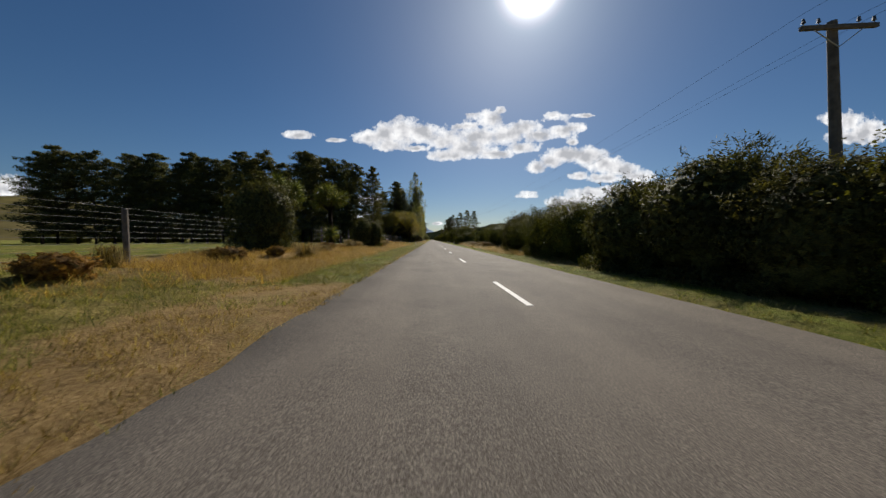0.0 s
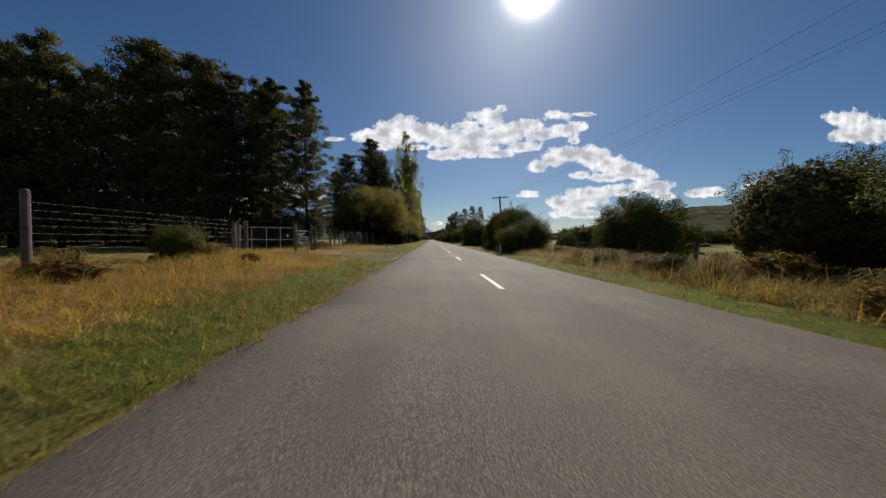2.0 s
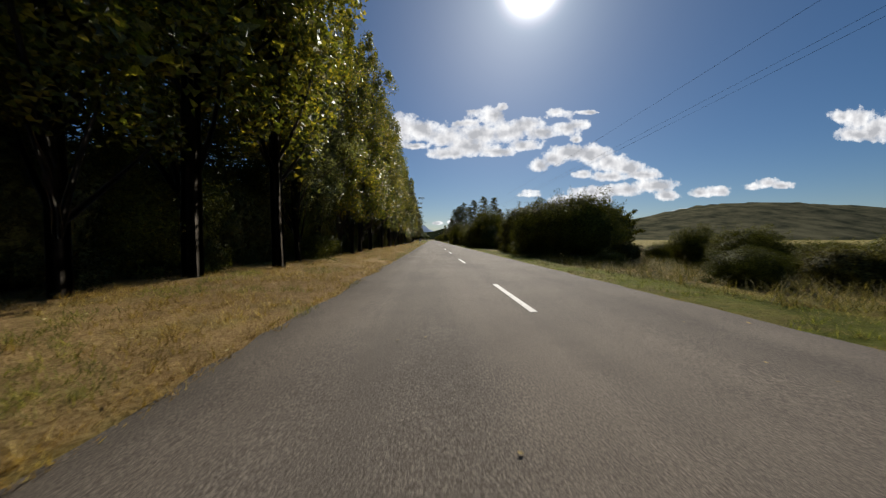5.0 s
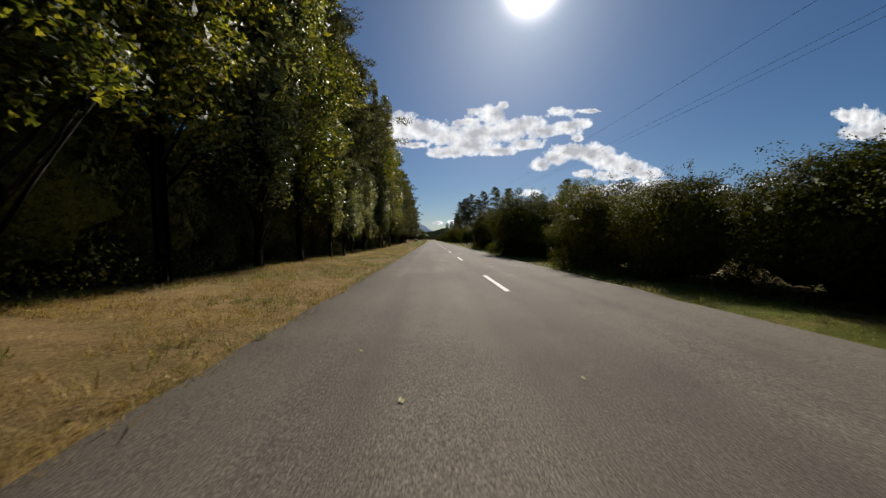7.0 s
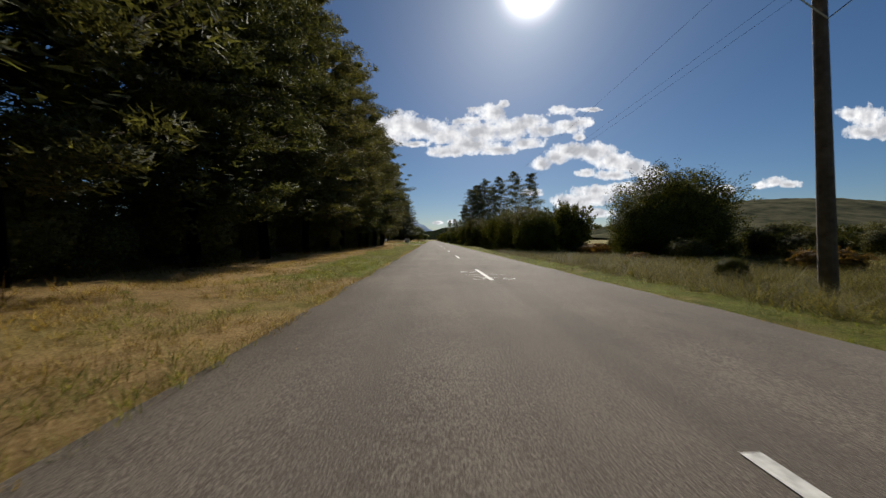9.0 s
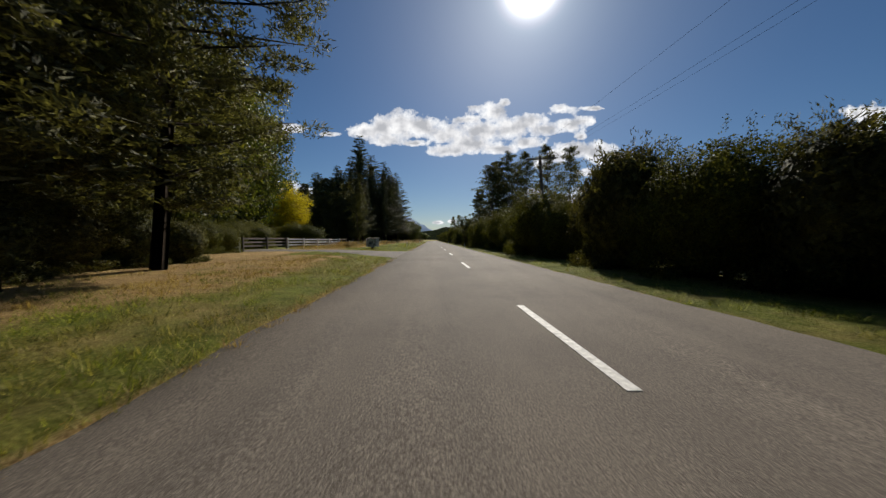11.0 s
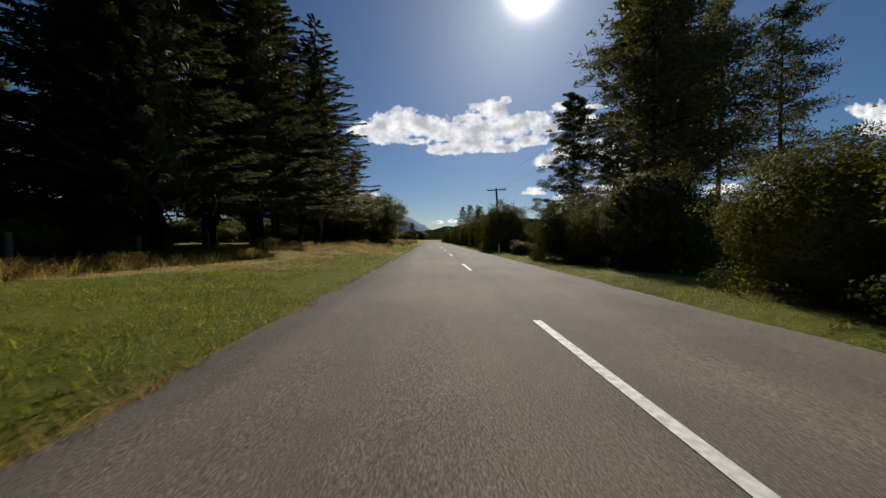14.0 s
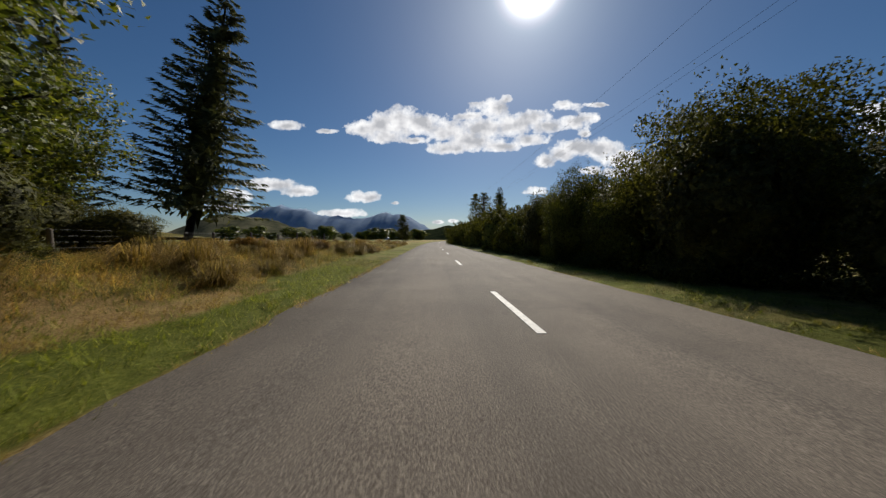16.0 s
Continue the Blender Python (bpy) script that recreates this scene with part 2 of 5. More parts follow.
def part(name, bm, mat, parent=None, label=""):
    me = bpy.data.meshes.new(name)
    bm.to_mesh(me)
    bm.free()
    return mesh_part(name, me, mat, parent, label)


def box(bm, size, m=Matrix(), bevel=0.0):
    made = bmesh.ops.create_cube(bm, size=1.0, matrix=m @ Matrix.Diagonal((*size, 1)))["verts"]
    if bevel:
        bmesh.ops.bevel(bm, geom=list({e for v in made for e in v.link_edges}), offset=bevel, segments=1, affect="EDGES")


def rod(bm, a, b, r0, r1=None, sides=8):
    a, b = Vector(a), Vector(b)
    m = Matrix.Translation((a + b) / 2) @ (b - a).to_track_quat("Z", "Y").to_matrix().to_4x4()
    bmesh.ops.create_cone(bm, cap_ends=True, segments=sides, radius1=r0, radius2=r0 if r1 is None else r1, depth=(b - a).length, matrix=m)


BALLS = {}


def ball(fine):
    """Places and faces of a unit ball."""
    if fine not in BALLS:
        bm = bmesh.new()
        bmesh.ops.create_icosphere(bm, subdivisions=fine, radius=1.0)
        BALLS[fine] = np.array([v.co for v in bm.verts]), np.array([[v.index for v in q.verts] for q in bm.faces])
        bm.free()
    return BALLS[fine]


class Soup:
    """Gathers tubes, leaves and hulls, then gives one mesh; leaves take the rounding of the clump that they belong to."""
    def __init__(self):
        self.co, self.nor, self.quads, self.tris, self.n = [], [], [], [], 0

    def tube(self, pts, radii, sides=6):
        pts = np.asarray(pts, float)
        k = len(pts)
        d = np.gradient(pts, axis=0)
        d /= np.linalg.norm(d, axis=1)[:, None] + 1e-9
        ref = np.where(np.abs(d[:, 2:3]) > 0.9, [[1.0, 0, 0]], [[0, 0, 1.0]])
        u = np.cross(d, ref)
        u /= np.linalg.norm(u, axis=1)[:, None] + 1e-9
        v = np.cross(d, u)
        a = np.linspace(0, 2 * np.pi, sides, endpoint=False)
        ring = u[:, None] * np.cos(a)[None, :, None] + v[:, None] * np.sin(a)[None, :, None]
        self.co.append((pts[:, None] + ring * np.asarray(radii, float)[:, None, None]).reshape(-1, 3))
        self.nor.append(ring.reshape(-1, 3))
        i, j = np.meshgrid(np.arange(k - 1), np.arange(sides), indexing="ij")
        i, j = i.ravel(), j.ravel()
        j2 = (j + 1) % sides
        self.quads.append(np.stack([i * sides + j, (i + 1) * sides + j, (i + 1) * sides + j2, i * sides + j2], 1) + self.n)
        self.n += k * sides

    def leaves(self, c, axis, side, length, width, out=None, round_=0.6):
        """Pointed leaves at c, along axis, spread to side; out is the outward way of their clump."""
        n = len(c)
        length, width = np.broadcast_to(length, n)[:, None], np.broadcast_to(width, n)[:, None]
        flat = unit(np.cross(side, axis))
        if out is not None:
            flip = np.where(np.sum(flat * out, 1, keepdims=True) < 0, -1.0, 1.0)
            side, flat = side * flip, flat * flip
            flat = unit(flat * (1 - round_) + out * round_)
        self.co.append(np.stack([c - axis * length * 0.4 - side * width * 0.5, c - axis * length * 0.4 + side * width * 0.5, c + axis * length * 0.6], 1).reshape(-1, 3))
        self.nor.append(np.repeat(flat, 3, axis=0))
        self.tris.append(np.arange(n * 3).reshape(n, 3) + self.n)
        self.n += n * 3

    def hull(self, rng, radii, lift, taper=0.0, rough=0.25, fine=3):
        """The dense lumpy inside of a crown, which no sky shows through."""
        d, f = ball(fine)
        off = rng.uniform(0, 50, 3)
        k = np.array([1 + rough * (noise.noise(Vector(q * 2.2 + off)) + 0.6 * noise.noise(Vector(q * 5.5 + off))) for q in d])[:, None]
        r = np.asarray(radii, float) * np.stack([1 - taper * d[:, 2], 1 - taper * d[:, 2], np.ones(len(d))], 1)
        co = d * r * k + np.array([0, 0, lift])
        co[:, 2] = np.maximum(co[:, 2], 0.0)
        self.co.append(co)
        self.nor.append(unit(d / r))
        self.tris.append(f + self.n)
        self.n += len(co)

    def mesh(self, name):
        me = raw_mesh(name, np.concatenate(self.co), [np.concatenate(f) for f in (self.quads, self.tris) if f])
        me.normals_split_custom_set_from_vertices(np.concatenate(self.nor).astype(np.float32))
        return me


def unit(v):
    return v / (np.linalg.norm(v, axis=-1, keepdims=True) + 1e-9)


def lobe(soup, rng, centre, radii, n, length, width, out=0.6, droop=0.0, heart=None):
    """A clump of leaves round a centre; heart is the middle of the whole crown."""
    d = unit(rng.normal(size=(n, 3)))
    c = np.asarray(centre) + d * np.asarray(radii) * rng.uniform(0.5, 1.04, (n, 1))
    axis = unit(rng.normal(size=(n, 3)) + d * out + np.array([0, 0, -droop]))
    side = unit(np.cross(axis, rng.normal(size=(n, 3)) * 0.8 + d))
    way = d if heart is None else unit(d + 0.7 * unit(c - np.asarray(heart)))
    soup.leaves(c, axis, side, length * rng.uniform(0.6, 1.3, n), width * rng.uniform(0.7, 1.3, n), way)


def inner(soup, rng, radii, lift, n, size):
    """Looser, larger leaves in the shade of the crown, between its dense inside and its outer clumps."""
    d = unit(rng.normal(size=(n, 3)))
    c = d * np.asarray(radii) * rng.uniform(0.6, 0.95, (n, 1)) + np.array([0, 0, lift])
    c[:, 2] = np.maximum(c[:, 2], 0.1)
    ax = unit(np.cross(d, rng.normal(size=(n, 3))) + 0.5 * rng.normal(size=(n, 3)))
    soup.leaves(c, ax, unit(np.cross(ax, d)), size * rng.uniform(0.7, 1.3, n), size * 0.7, d)


def bough(rng, start, end, bend, k=5):
    t = np.linspace(0, 1, k)[:, None]
    mid = (np.asarray(start) + np.asarray(end)) / 2 + rng.normal(size=3) * bend
    return (1 - t) ** 2 * np.asarray(start) + 2 * t * (1 - t) * mid + t ** 2 * np.asarray(end)


def grown(kind, trunk, crown, bark, leaf_mat):
    """A tree thing: an empty at the foot with its trunk and crown."""
    e = new(kind)
    if trunk is not None:
        mesh_part("trunk", trunk.mesh("trunk"), bark, e)
    if crown is not None:
        mesh_part("crown", crown.mesh("crown"), leaf_mat, e)
    return e


# every pattern is one metre high times its H; copies scale it
def make_shrub(seed, mat, kind, length=0.062, width=0.048, n_lobes=150, per=230, squat=0.62, fine=False, solid=0.72):
    """A mounded bush 4.4 m high that reaches the ground."""
    rng = np.random.default_rng(seed)
    H = 4.4
    R = H * squat
    c, w = Soup(), Soup()
    for i in range(5):
        a = rng.uniform(0, 6.28)
        tip = np.array([math.cos(a) * R * 0.5, math.sin(a) * R * 0.5, H * rng.uniform(0.5, 0.7)])
        w.tube(bough(rng, (math.cos(a) * 0.15, math.sin(a) * 0.15, -0.1), tip, 0.2), np.linspace(0.09, 0.03, 5), 5)
    if solid:
        c.hull(rng, (R * solid, R * solid, H * 0.54 * solid), H * 0.4, 0.08, 0.28)
        inner(c, rng, (R * 0.95, R * 0.95, H * 0.5), H * 0.44, int(n_lobes * per * 0.26), length * 1.9)
    heart = np.array([0, 0, H * 0.3])
    for i in range(n_lobes):
        up = 1 - 1.75 * (i + 0.5) / n_lobes
        d = np.array([math.cos(i * 2.4) * math.sqrt(1 - up * up), math.sin(i * 2.4) * math.sqrt(1 - up * up), up])
        reach = rng.uniform(0.76, 1.0) * (1.02 + 0.34 * noise.noise(Vector(d * 1.5 + seed)) + 0.16 * noise.noise(Vector(d * 3.4 + seed)))
        p = np.array([d[0] * R * 0.86, d[1] * R * 0.86, d[2] * H * 0.43]) * reach + np.array([0, 0, H * 0.48])
        p[2] = max(p[2], 0.3)
        if i % 4 == 0:
            a = rng.uniform(0, 6.28)
            p = np.array([math.cos(a) * R * 0.82, math.sin(a) * R * 0.82, rng.uniform(0.05, 0.7)])
        r = rng.uniform(0.3, 0.62)
        lobe(c, rng, p, (r, r, r * 0.8), per, length, width, 0.8 if fine else 0.2, 0.0, heart)
    for i in range(26):
        d = unit(rng.normal(size=3) * np.array([1, 1, 0.6]) + np.array([0, 0, 0.8]))
        p = np.array([d[0] * R, d[1] * R, d[2] * H * 0.46]) + np.array([0, 0, H * 0.48])
        k = 40
        t = rng.uniform(-0.4, 0.42, (k, 1))
        ax = unit(d + rng.normal(size=(k, 3)) * 0.6)
        c.leaves(p + d * t + rng.normal(size=(k, 3)) * 0.07, ax, unit(np.cross(ax, rng.normal(size=(k, 3)))), length, width, np.repeat(d[None], k, 0))
    return grown(kind, w, c, M_BARK, mat)


def make_pine(seed, kind="pine_tree", bare=0.12, n=54, wide=0.17, per=28, fill=1.0, size=0.75, mat=None, clump=1.0, clumps=4):
    """A ragged radiata pine, 25 m high."""
    rng = np.random.default_rng(seed)
    H = 25.0
    c, w = Soup(), Soup()
    lean = rng.normal(size=2) * 0.4
    z = np.linspace(-0.2, H * 0.97, 9)
    trunk = np.stack([lean[0] * z / H + np.sin(z * 0.3) * 0.1, lean[1] * z / H, z], 1)
    w.tube(trunk, np.linspace(0.27, 0.05, 9), 8)
    for i in range(n):
        f = bare + (0.985 - bare) * ((i + rng.uniform(0, 1)) / n)
        env = math.sin(min(1.0, (1.04 - f) / 0.6) * 1.57) * (0.7 if f < bare + 0.1 else 1.0)
        L = H * wide * env * rng.uniform(0.6, 1.15) + 0.4
        a = i * 2.4 + rng.uniform(-0.5, 0.5)
        base = np.array([np.interp(f * H, z, trunk[:, 0]), np.interp(f * H, z, trunk[:, 1]), f * H])
        rise = rng.uniform(-0.1, 0.3) + 0.6 * max(0, f - 0.7)
        tip = base + np.array([math.cos(a) * L, math.sin(a) * L, L * rise])
        pts = bough(rng, base, tip, 0.12 * L)
        w.tube(pts, np.linspace(0.03 + 0.014 * L, 0.015, 5), 4)
        for k in range(clumps):
            q = base + (tip - base) * (0.34 + 0.66 * k / (clumps - 1)) + rng.normal(size=3) * (0.22 if clumps < 5 else 0.05 + 0.1 * L)
            r = rng.uniform(0.8, 1.35) * min(1.0, 0.45 + L / 6) * clump
            lobe(c, rng, q, (r * 1.1, r * 1.1, r * 0.55), per, size, size * 0.26, 1.2, -0.5, (0, 0, f * H - 1.5))
    grain = min(1.0, size / 0.75)
    m = int(420 * fill / grain ** 2)
    f = rng.uniform(bare, 0.9, m)
    rad = H * wide * 0.62 * np.sin(np.minimum(1.0, (1.04 - f) / 0.6) * 1.57) * np.sqrt(rng.uniform(0, 1, m))
    a = rng.uniform(0, 6.28, m)
    ax = unit(rng.normal(size=(m, 3)) * np.array([1, 1, 0.35]))
    way = unit(np.stack([np.cos(a), np.sin(a), 0 * a + 0.3], 1))
    c.leaves(np.stack([np.cos(a) * rad, np.sin(a) * rad, f * H], 1), ax, unit(np.cross(ax, rng.normal(size=(m, 3)))), rng.uniform(0.8, 1.3, m) * grain, 0.42 * grain, way)
    return grown(kind, w, c, M_BARK, mat or M_PINE)


def make_spruce(seed, kind="spruce_tree", wide=0.2, per=15, fine=1.0, thin=1.0):
    """A conical spruce with drooping whorls, 22 m high."""
    rng = np.random.default_rng(seed)
    H = 22.0
    c, w = Soup(), Soup()
    z = np.linspace(-0.2, H, 8)
    w.tube(np.stack([0 * z, 0 * z, z], 1), np.linspace(0.28, 0.02, 8), 8)
    levels = 48
    for i in range(levels):
        f = 0.165 + 0.83 * i / levels
        for b in range(10 if f < 0.6 else (7 if f < 0.88 else 4)):
            a = rng.uniform(0, 6.28)
            L = H * wide * (1.03 - f) ** 0.8 * rng.uniform(0.45, 1.25) + 0.25
            h0 = f * H + rng.uniform(-0.25, 0.25)
            d = np.array([math.cos(a), math.sin(a), 0])
            sag = rng.uniform(-0.08, 0.26) if f < 0.75 else rng.uniform(-0.25, 0.12)
            t = np.sqrt(rng.uniform(0.03, 1, per))[:, None]
            line = np.array([0, 0, h0]) + d * L * t + np.array([0, 0, 1.0]) * (-sag * L * t + 0.13 * L * t ** 3)
            s = np.cross(d, [0, 0, 1.0])
            out = rng.choice([-1, 1], (per, 1))
            ax = unit(d * 0.7 + s * out * rng.uniform(0.2, 0.9, (per, 1)) + np.array([0, 0, -0.4]) + rng.normal(size=(per, 3)) * 0.2)
            length = (0.5 + 0.16 * L * (1 - t[:, 0] * 0.6)) * fine
            c.leaves(line + ax * length[:, None] * 0.35, ax, unit(np.cross(ax, rng.normal(size=(per, 3)) * 0.5 + [0, 0, 1])), length, (0.28 + 0.04 * L) * fine * thin, unit(d * 0.7 + np.array([0, 0, 0.7]) + rng.normal(size=(per, 3)) * 0.3))
            if b < 2:
                w.tube(np.array([[0, 0, h0], np.array([0, 0, h0 - sag * L * 0.5]) + d * L * 0.5, np.array([0, 0, h0 - sag * L * 0.85]) + d * L * 0.95]), [0.045, 0.03, 0.01], 4)
    c.hull(rng, (H * wide * 0.13, H * wide * 0.13, H * 0.36), H * 0.5, 0.75, 0.5)
    m = int(240 / fine ** 1.3 / thin)
    f = rng.uniform(0.12, 0.85, m)
    rad = H * wide * (1.03 - f) * rng.uniform(0.25, 0.6, m)
    a = rng.uniform(0, 6.28, m)
    d = np.stack([np.cos(a), np.sin(a), 0 * a], 1)
    ax = unit(np.cross(d, rng.normal(size=(m, 3))) + np.array([0, 0, -0.5]))
    c.leaves(d * rad[:, None] + np.array([0, 0, H]) * f[:, None], ax, unit(np.cross(ax, d)), rng.uniform(1.0, 1.6, m) * fine, 0.8 * fine * thin, d)
    return grown(kind, w, c, M_BARK, M_SPRUCE)


def make_column(seed, mat, kind="poplar_tree", H=20.0, R=2.3, low=0.16, n_lobes=140, per=150, length=0.12, width=0.105, bark=None):
    """A columnar poplar with rising limbs."""
    rng = np.random.default_rng(seed)
    c, w = Soup(), Soup()
    z = np.linspace(-0.2, H * 0.92, 8)
    w.tube(np.stack([np.sin(z * 0.25 + seed) * 0.2, np.cos(z * 0.2) * 0.15 - 0.15, z], 1), np.linspace(0.15, 0.03, 8), 7)
    plumes = [(k * 1.05 + rng.uniform(-0.4, 0.4), R * rng.uniform(0.25, 0.75), rng.uniform(0.62, 0.93)) for k in range(7)] + [(0.0, 0.1, 1.0)] * 2
    for i in range(n_lobes):
        a, off, top = plumes[rng.integers(len(plumes))]
        f = low + (top - low) * rng.uniform(0, 1) ** 0.85
        g = (f - low) / (top - low)
        spread = R * 0.42 * min(1.0, 0.5 + g * 3) * min(1.0, (1.03 - g) * 2.2 + 0.06)
        p = np.array([math.cos(a) * off * (0.45 + 0.55 * g), math.sin(a) * off * (0.45 + 0.55 * g), f * H]) + rng.normal(size=3) * np.array([spread, spread, 0.3]) * 0.75
        if i % 2 == 0:
            w.tube(bough(rng, (0, 0, max(0.5, f * H - 2.8)), p, 0.15), np.linspace(0.06, 0.012, 5), 4)
        r = rng.uniform(0.45, 0.85) * (1.0 if g < 0.85 else 0.7)
        lobe(c, rng, p, (r * 0.75, r * 0.75, r * 1.4), per, length, width, 0.3, 0.2, (0, 0, f * H - 0.5))
    m = 700
    f = rng.uniform(low + 0.05, 0.8, m)
    rad = R * 0.6 * np.sqrt(rng.uniform(0, 1, m)) * np.minimum(1.0, (1.02 - f) * 2.4 + 0.1)
    a = rng.uniform(0, 6.28, m)
    ax = unit(rng.normal(size=(m, 3)) + np.array([0, 0, 0.6]))
    c.leaves(np.stack([np.cos(a) * rad, np.sin(a) * rad, f * H], 1), ax, unit(np.cross(ax, rng.normal(size=(m, 3)))), rng.uniform(0.22, 0.4, m), 0.22, unit(np.stack([np.cos(a), np.sin(a), 0 * a + 0.3], 1)))
    return grown(kind, w, c, bark or M_PALEBARK, mat)


def make_broad(seed, mat, kind, H=12.0, R=5.0, low=0.14, n_lobes=75, per=110, length=0.26, width=0.17, bark=None, cored=0.5):
    """A spreading broad-leaved tree with a rounded, uneven crown."""
    rng = np.random.default_rng(seed)
    c, w = Soup(), Soup()
    w.tube(bough(rng, (0, 0, -0.2), (0.1, 0, H * 0.5), 0.2), np.linspace(0.03 * H, 0.014 * H, 5), 8)
    mid, half = H * (0.5 + low * 0.5), H * (0.5 - low * 0.5)
    if cored:
        c.hull(rng, (R * cored, R * cored, half * cored), mid, 0.0, 0.5)
        inner(c, rng, (R * 0.8, R * 0.8, half * 0.82), mid, int(n_lobes * per * 0.08), length * 1.8)
    for i in range(n_lobes):
        d = unit(rng.normal(size=3) + np.array([0, 0, 0.15]))
        reach = rng.uniform(0.62, 0.95)
        p = np.array([d[0] * R * reach, d[1] * R * reach, mid + d[2] * half * reach * 0.95])
        r = rng.uniform(0.09, 0.17) * (R + half)
        r *= 0.75
        if i % 3 == 0:
            w.tube(bough(rng, (0, 0, H * rng.uniform(0.18, 0.45)), p, 0.06 * H), np.linspace(0.011 * H, 0.02, 5), 4)
        lobe(c, rng, p, (r, r, r * 0.8), per, length, width, 0.5, 0.2, (0, 0, mid - half * 0.3))
    return grown(kind, w, c, bark or M_BARK, mat)


def make_bare(seed, kind="bare_tree", H=7.5, tufts=0, mat=None):
    """A tree of forking limbs with few leaves."""
    rng = np.random.default_rng(seed)
    w, c = Soup(), Soup()

    def fork(p, d, L, r, depth):
        q = p + d * L
        w.tube(bough(rng, p, q, L * 0.08, 4), np.linspace(r, r * 0.62, 4), 5)
        if depth == 0:
            if tufts:
                lobe(c, rng, q, (0.45, 0.45, 0.35), tufts, 0.2, 0.09, 0.4, 0.2)
            return
        for k in range(3):
            fork(q, unit(d + rng.normal(size=3) * 0.5 + np.array([0, 0, 0.1])), L * rng.uniform(0.62, 0.85), r * 0.6, depth - 1)

    fork(np.array([0, 0, -0.1]), np.array([0.05, 0, 1.0]), H * 0.26, 0.15, 5)
    return grown(kind, w, c if tufts else None, M_PALEBARK, mat)


def make_cabbage(seed, kind="cabbage_tree"):
    """A cabbage tree 6.5 m high: a forked trunk with round tufts of sword leaves."""
    rng = np.random.default_rng(seed)
    w, c = Soup(), Soup()
    top = np.array([0.1, 0, 3.6])
    w.tube(bough(rng, (0, 0, -0.1), top, 0.1), np.linspace(0.24, 0.16, 5), 8)
    heads = []
    for k in range(7):
        a = k * 0.9 + rng.uniform(-0.2, 0.2)
        tip = top + np.array([math.cos(a) * rng.uniform(0.4, 1.2), math.sin(a) * rng.uniform(0.4, 1.2), rng.uniform(0.7, 2.1)])
        w.tube(bough(rng, top, tip, 0.1), np.linspace(0.13, 0.08, 5), 6)
        heads.append(tip)
    heads.append(np.array([0.35, 0.1, 1.5]))
    for h in heads:
        n = 240
        d = unit(rng.normal(size=(n, 3)) + np.array([0, 0, -0.05]))
        c.leaves(h + d * 0.45, d, unit(np.cross(d, rng.normal(size=(n, 3)))), rng.uniform(0.6, 1.05, n), 0.055, d)
    return grown(kind, w, c, M_BARK, M_CABBAGE)


def make_tussock(seed, kind="tussock"):
    """A mop of long arching dry blades, 0.8 m high."""
    rng = np.random.default_rng(seed)
    n = 420
    a, reach, top = rng.uniform(0, 6.28, n), rng.uniform(0.05, 0.7, n), rng.uniform(0.3, 0.85, n)
    d = np.stack([np.cos(a), np.sin(a), 0 * a], 1)
    foot = d * rng.uniform(0, 0.3, (n, 1))
    knee = foot + d * reach[:, None] * 0.45 + np.stack([0 * a, 0 * a, top], 1)
    tip = foot + d * reach[:, None] * 1.25 + np.stack([0 * a, 0 * a, top * rng.uniform(0.25, 1.05, n)], 1)
    side = np.cross(d, [0, 0, 1.0]) * rng.uniform(0.003, 0.009, (n, 1))
    co = np.stack([foot - side, foot + side, knee - side, knee + side, tip], 1).reshape(-1, 3)
    k = np.arange(n)[:, None] * 5
    me = raw_mesh("blades", co, [k + np.array([[0, 1, 3, 2]]), k + np.array([[2, 3, 4]])])
    me.normals_split_custom_set_from_vertices(np.repeat(unit(d * 0.3 + np.array([0, 0, 1.0])), 5, axis=0).astype(np.float32))
    return mesh_part(kind, me, M_TUSSOCK)


# ---- large structure ----
LEFT_EDGE, RIGHT_EDGE = -1.95, 4.68


def line_at(y):
    """The centre line's place, which wanders a little over the walk."""
    return 1.63 + 0.05 * math.sin(y * 0.021 + 2.5)


def bend(y):
    """Sideways drift of the far road, which swings to the right beyond the walk."""
    return 0.00035 * max(0.0, y - 430.0) ** 2 if y < 700 else 25.5 + 0.19 * (y - 700)


def relief(x, y):
    """Height of the ground beside the road."""
    off = max(0.0, LEFT_EDGE - x, x - RIGHT_EDGE)
    n = noise.noise(Vector((x * 0.11, y * 0.11, 3.0))) * 0.16 + noise.noise(Vector((x * 0.6, y * 0.6, 9.0))) * 0.05
    k = min(1.0, off / 3.0)
    rise = (0.18 if x < 0 else -0.1) * min(1.0, off / 6.0)
    if x < 0 and off > 2.5 and (y < 66 or y > 352):
        n += min(1.0, (off - 2.5) / 2.0) * ((0.16 if y < 66 else 0.3) + 0.34 * noise.noise(Vector((x * 0.33, y * 0.33, 7.0))))
    return -0.035 + k * (n + rise) - (0.05 if 0 < off < 0.4 else 0.0)


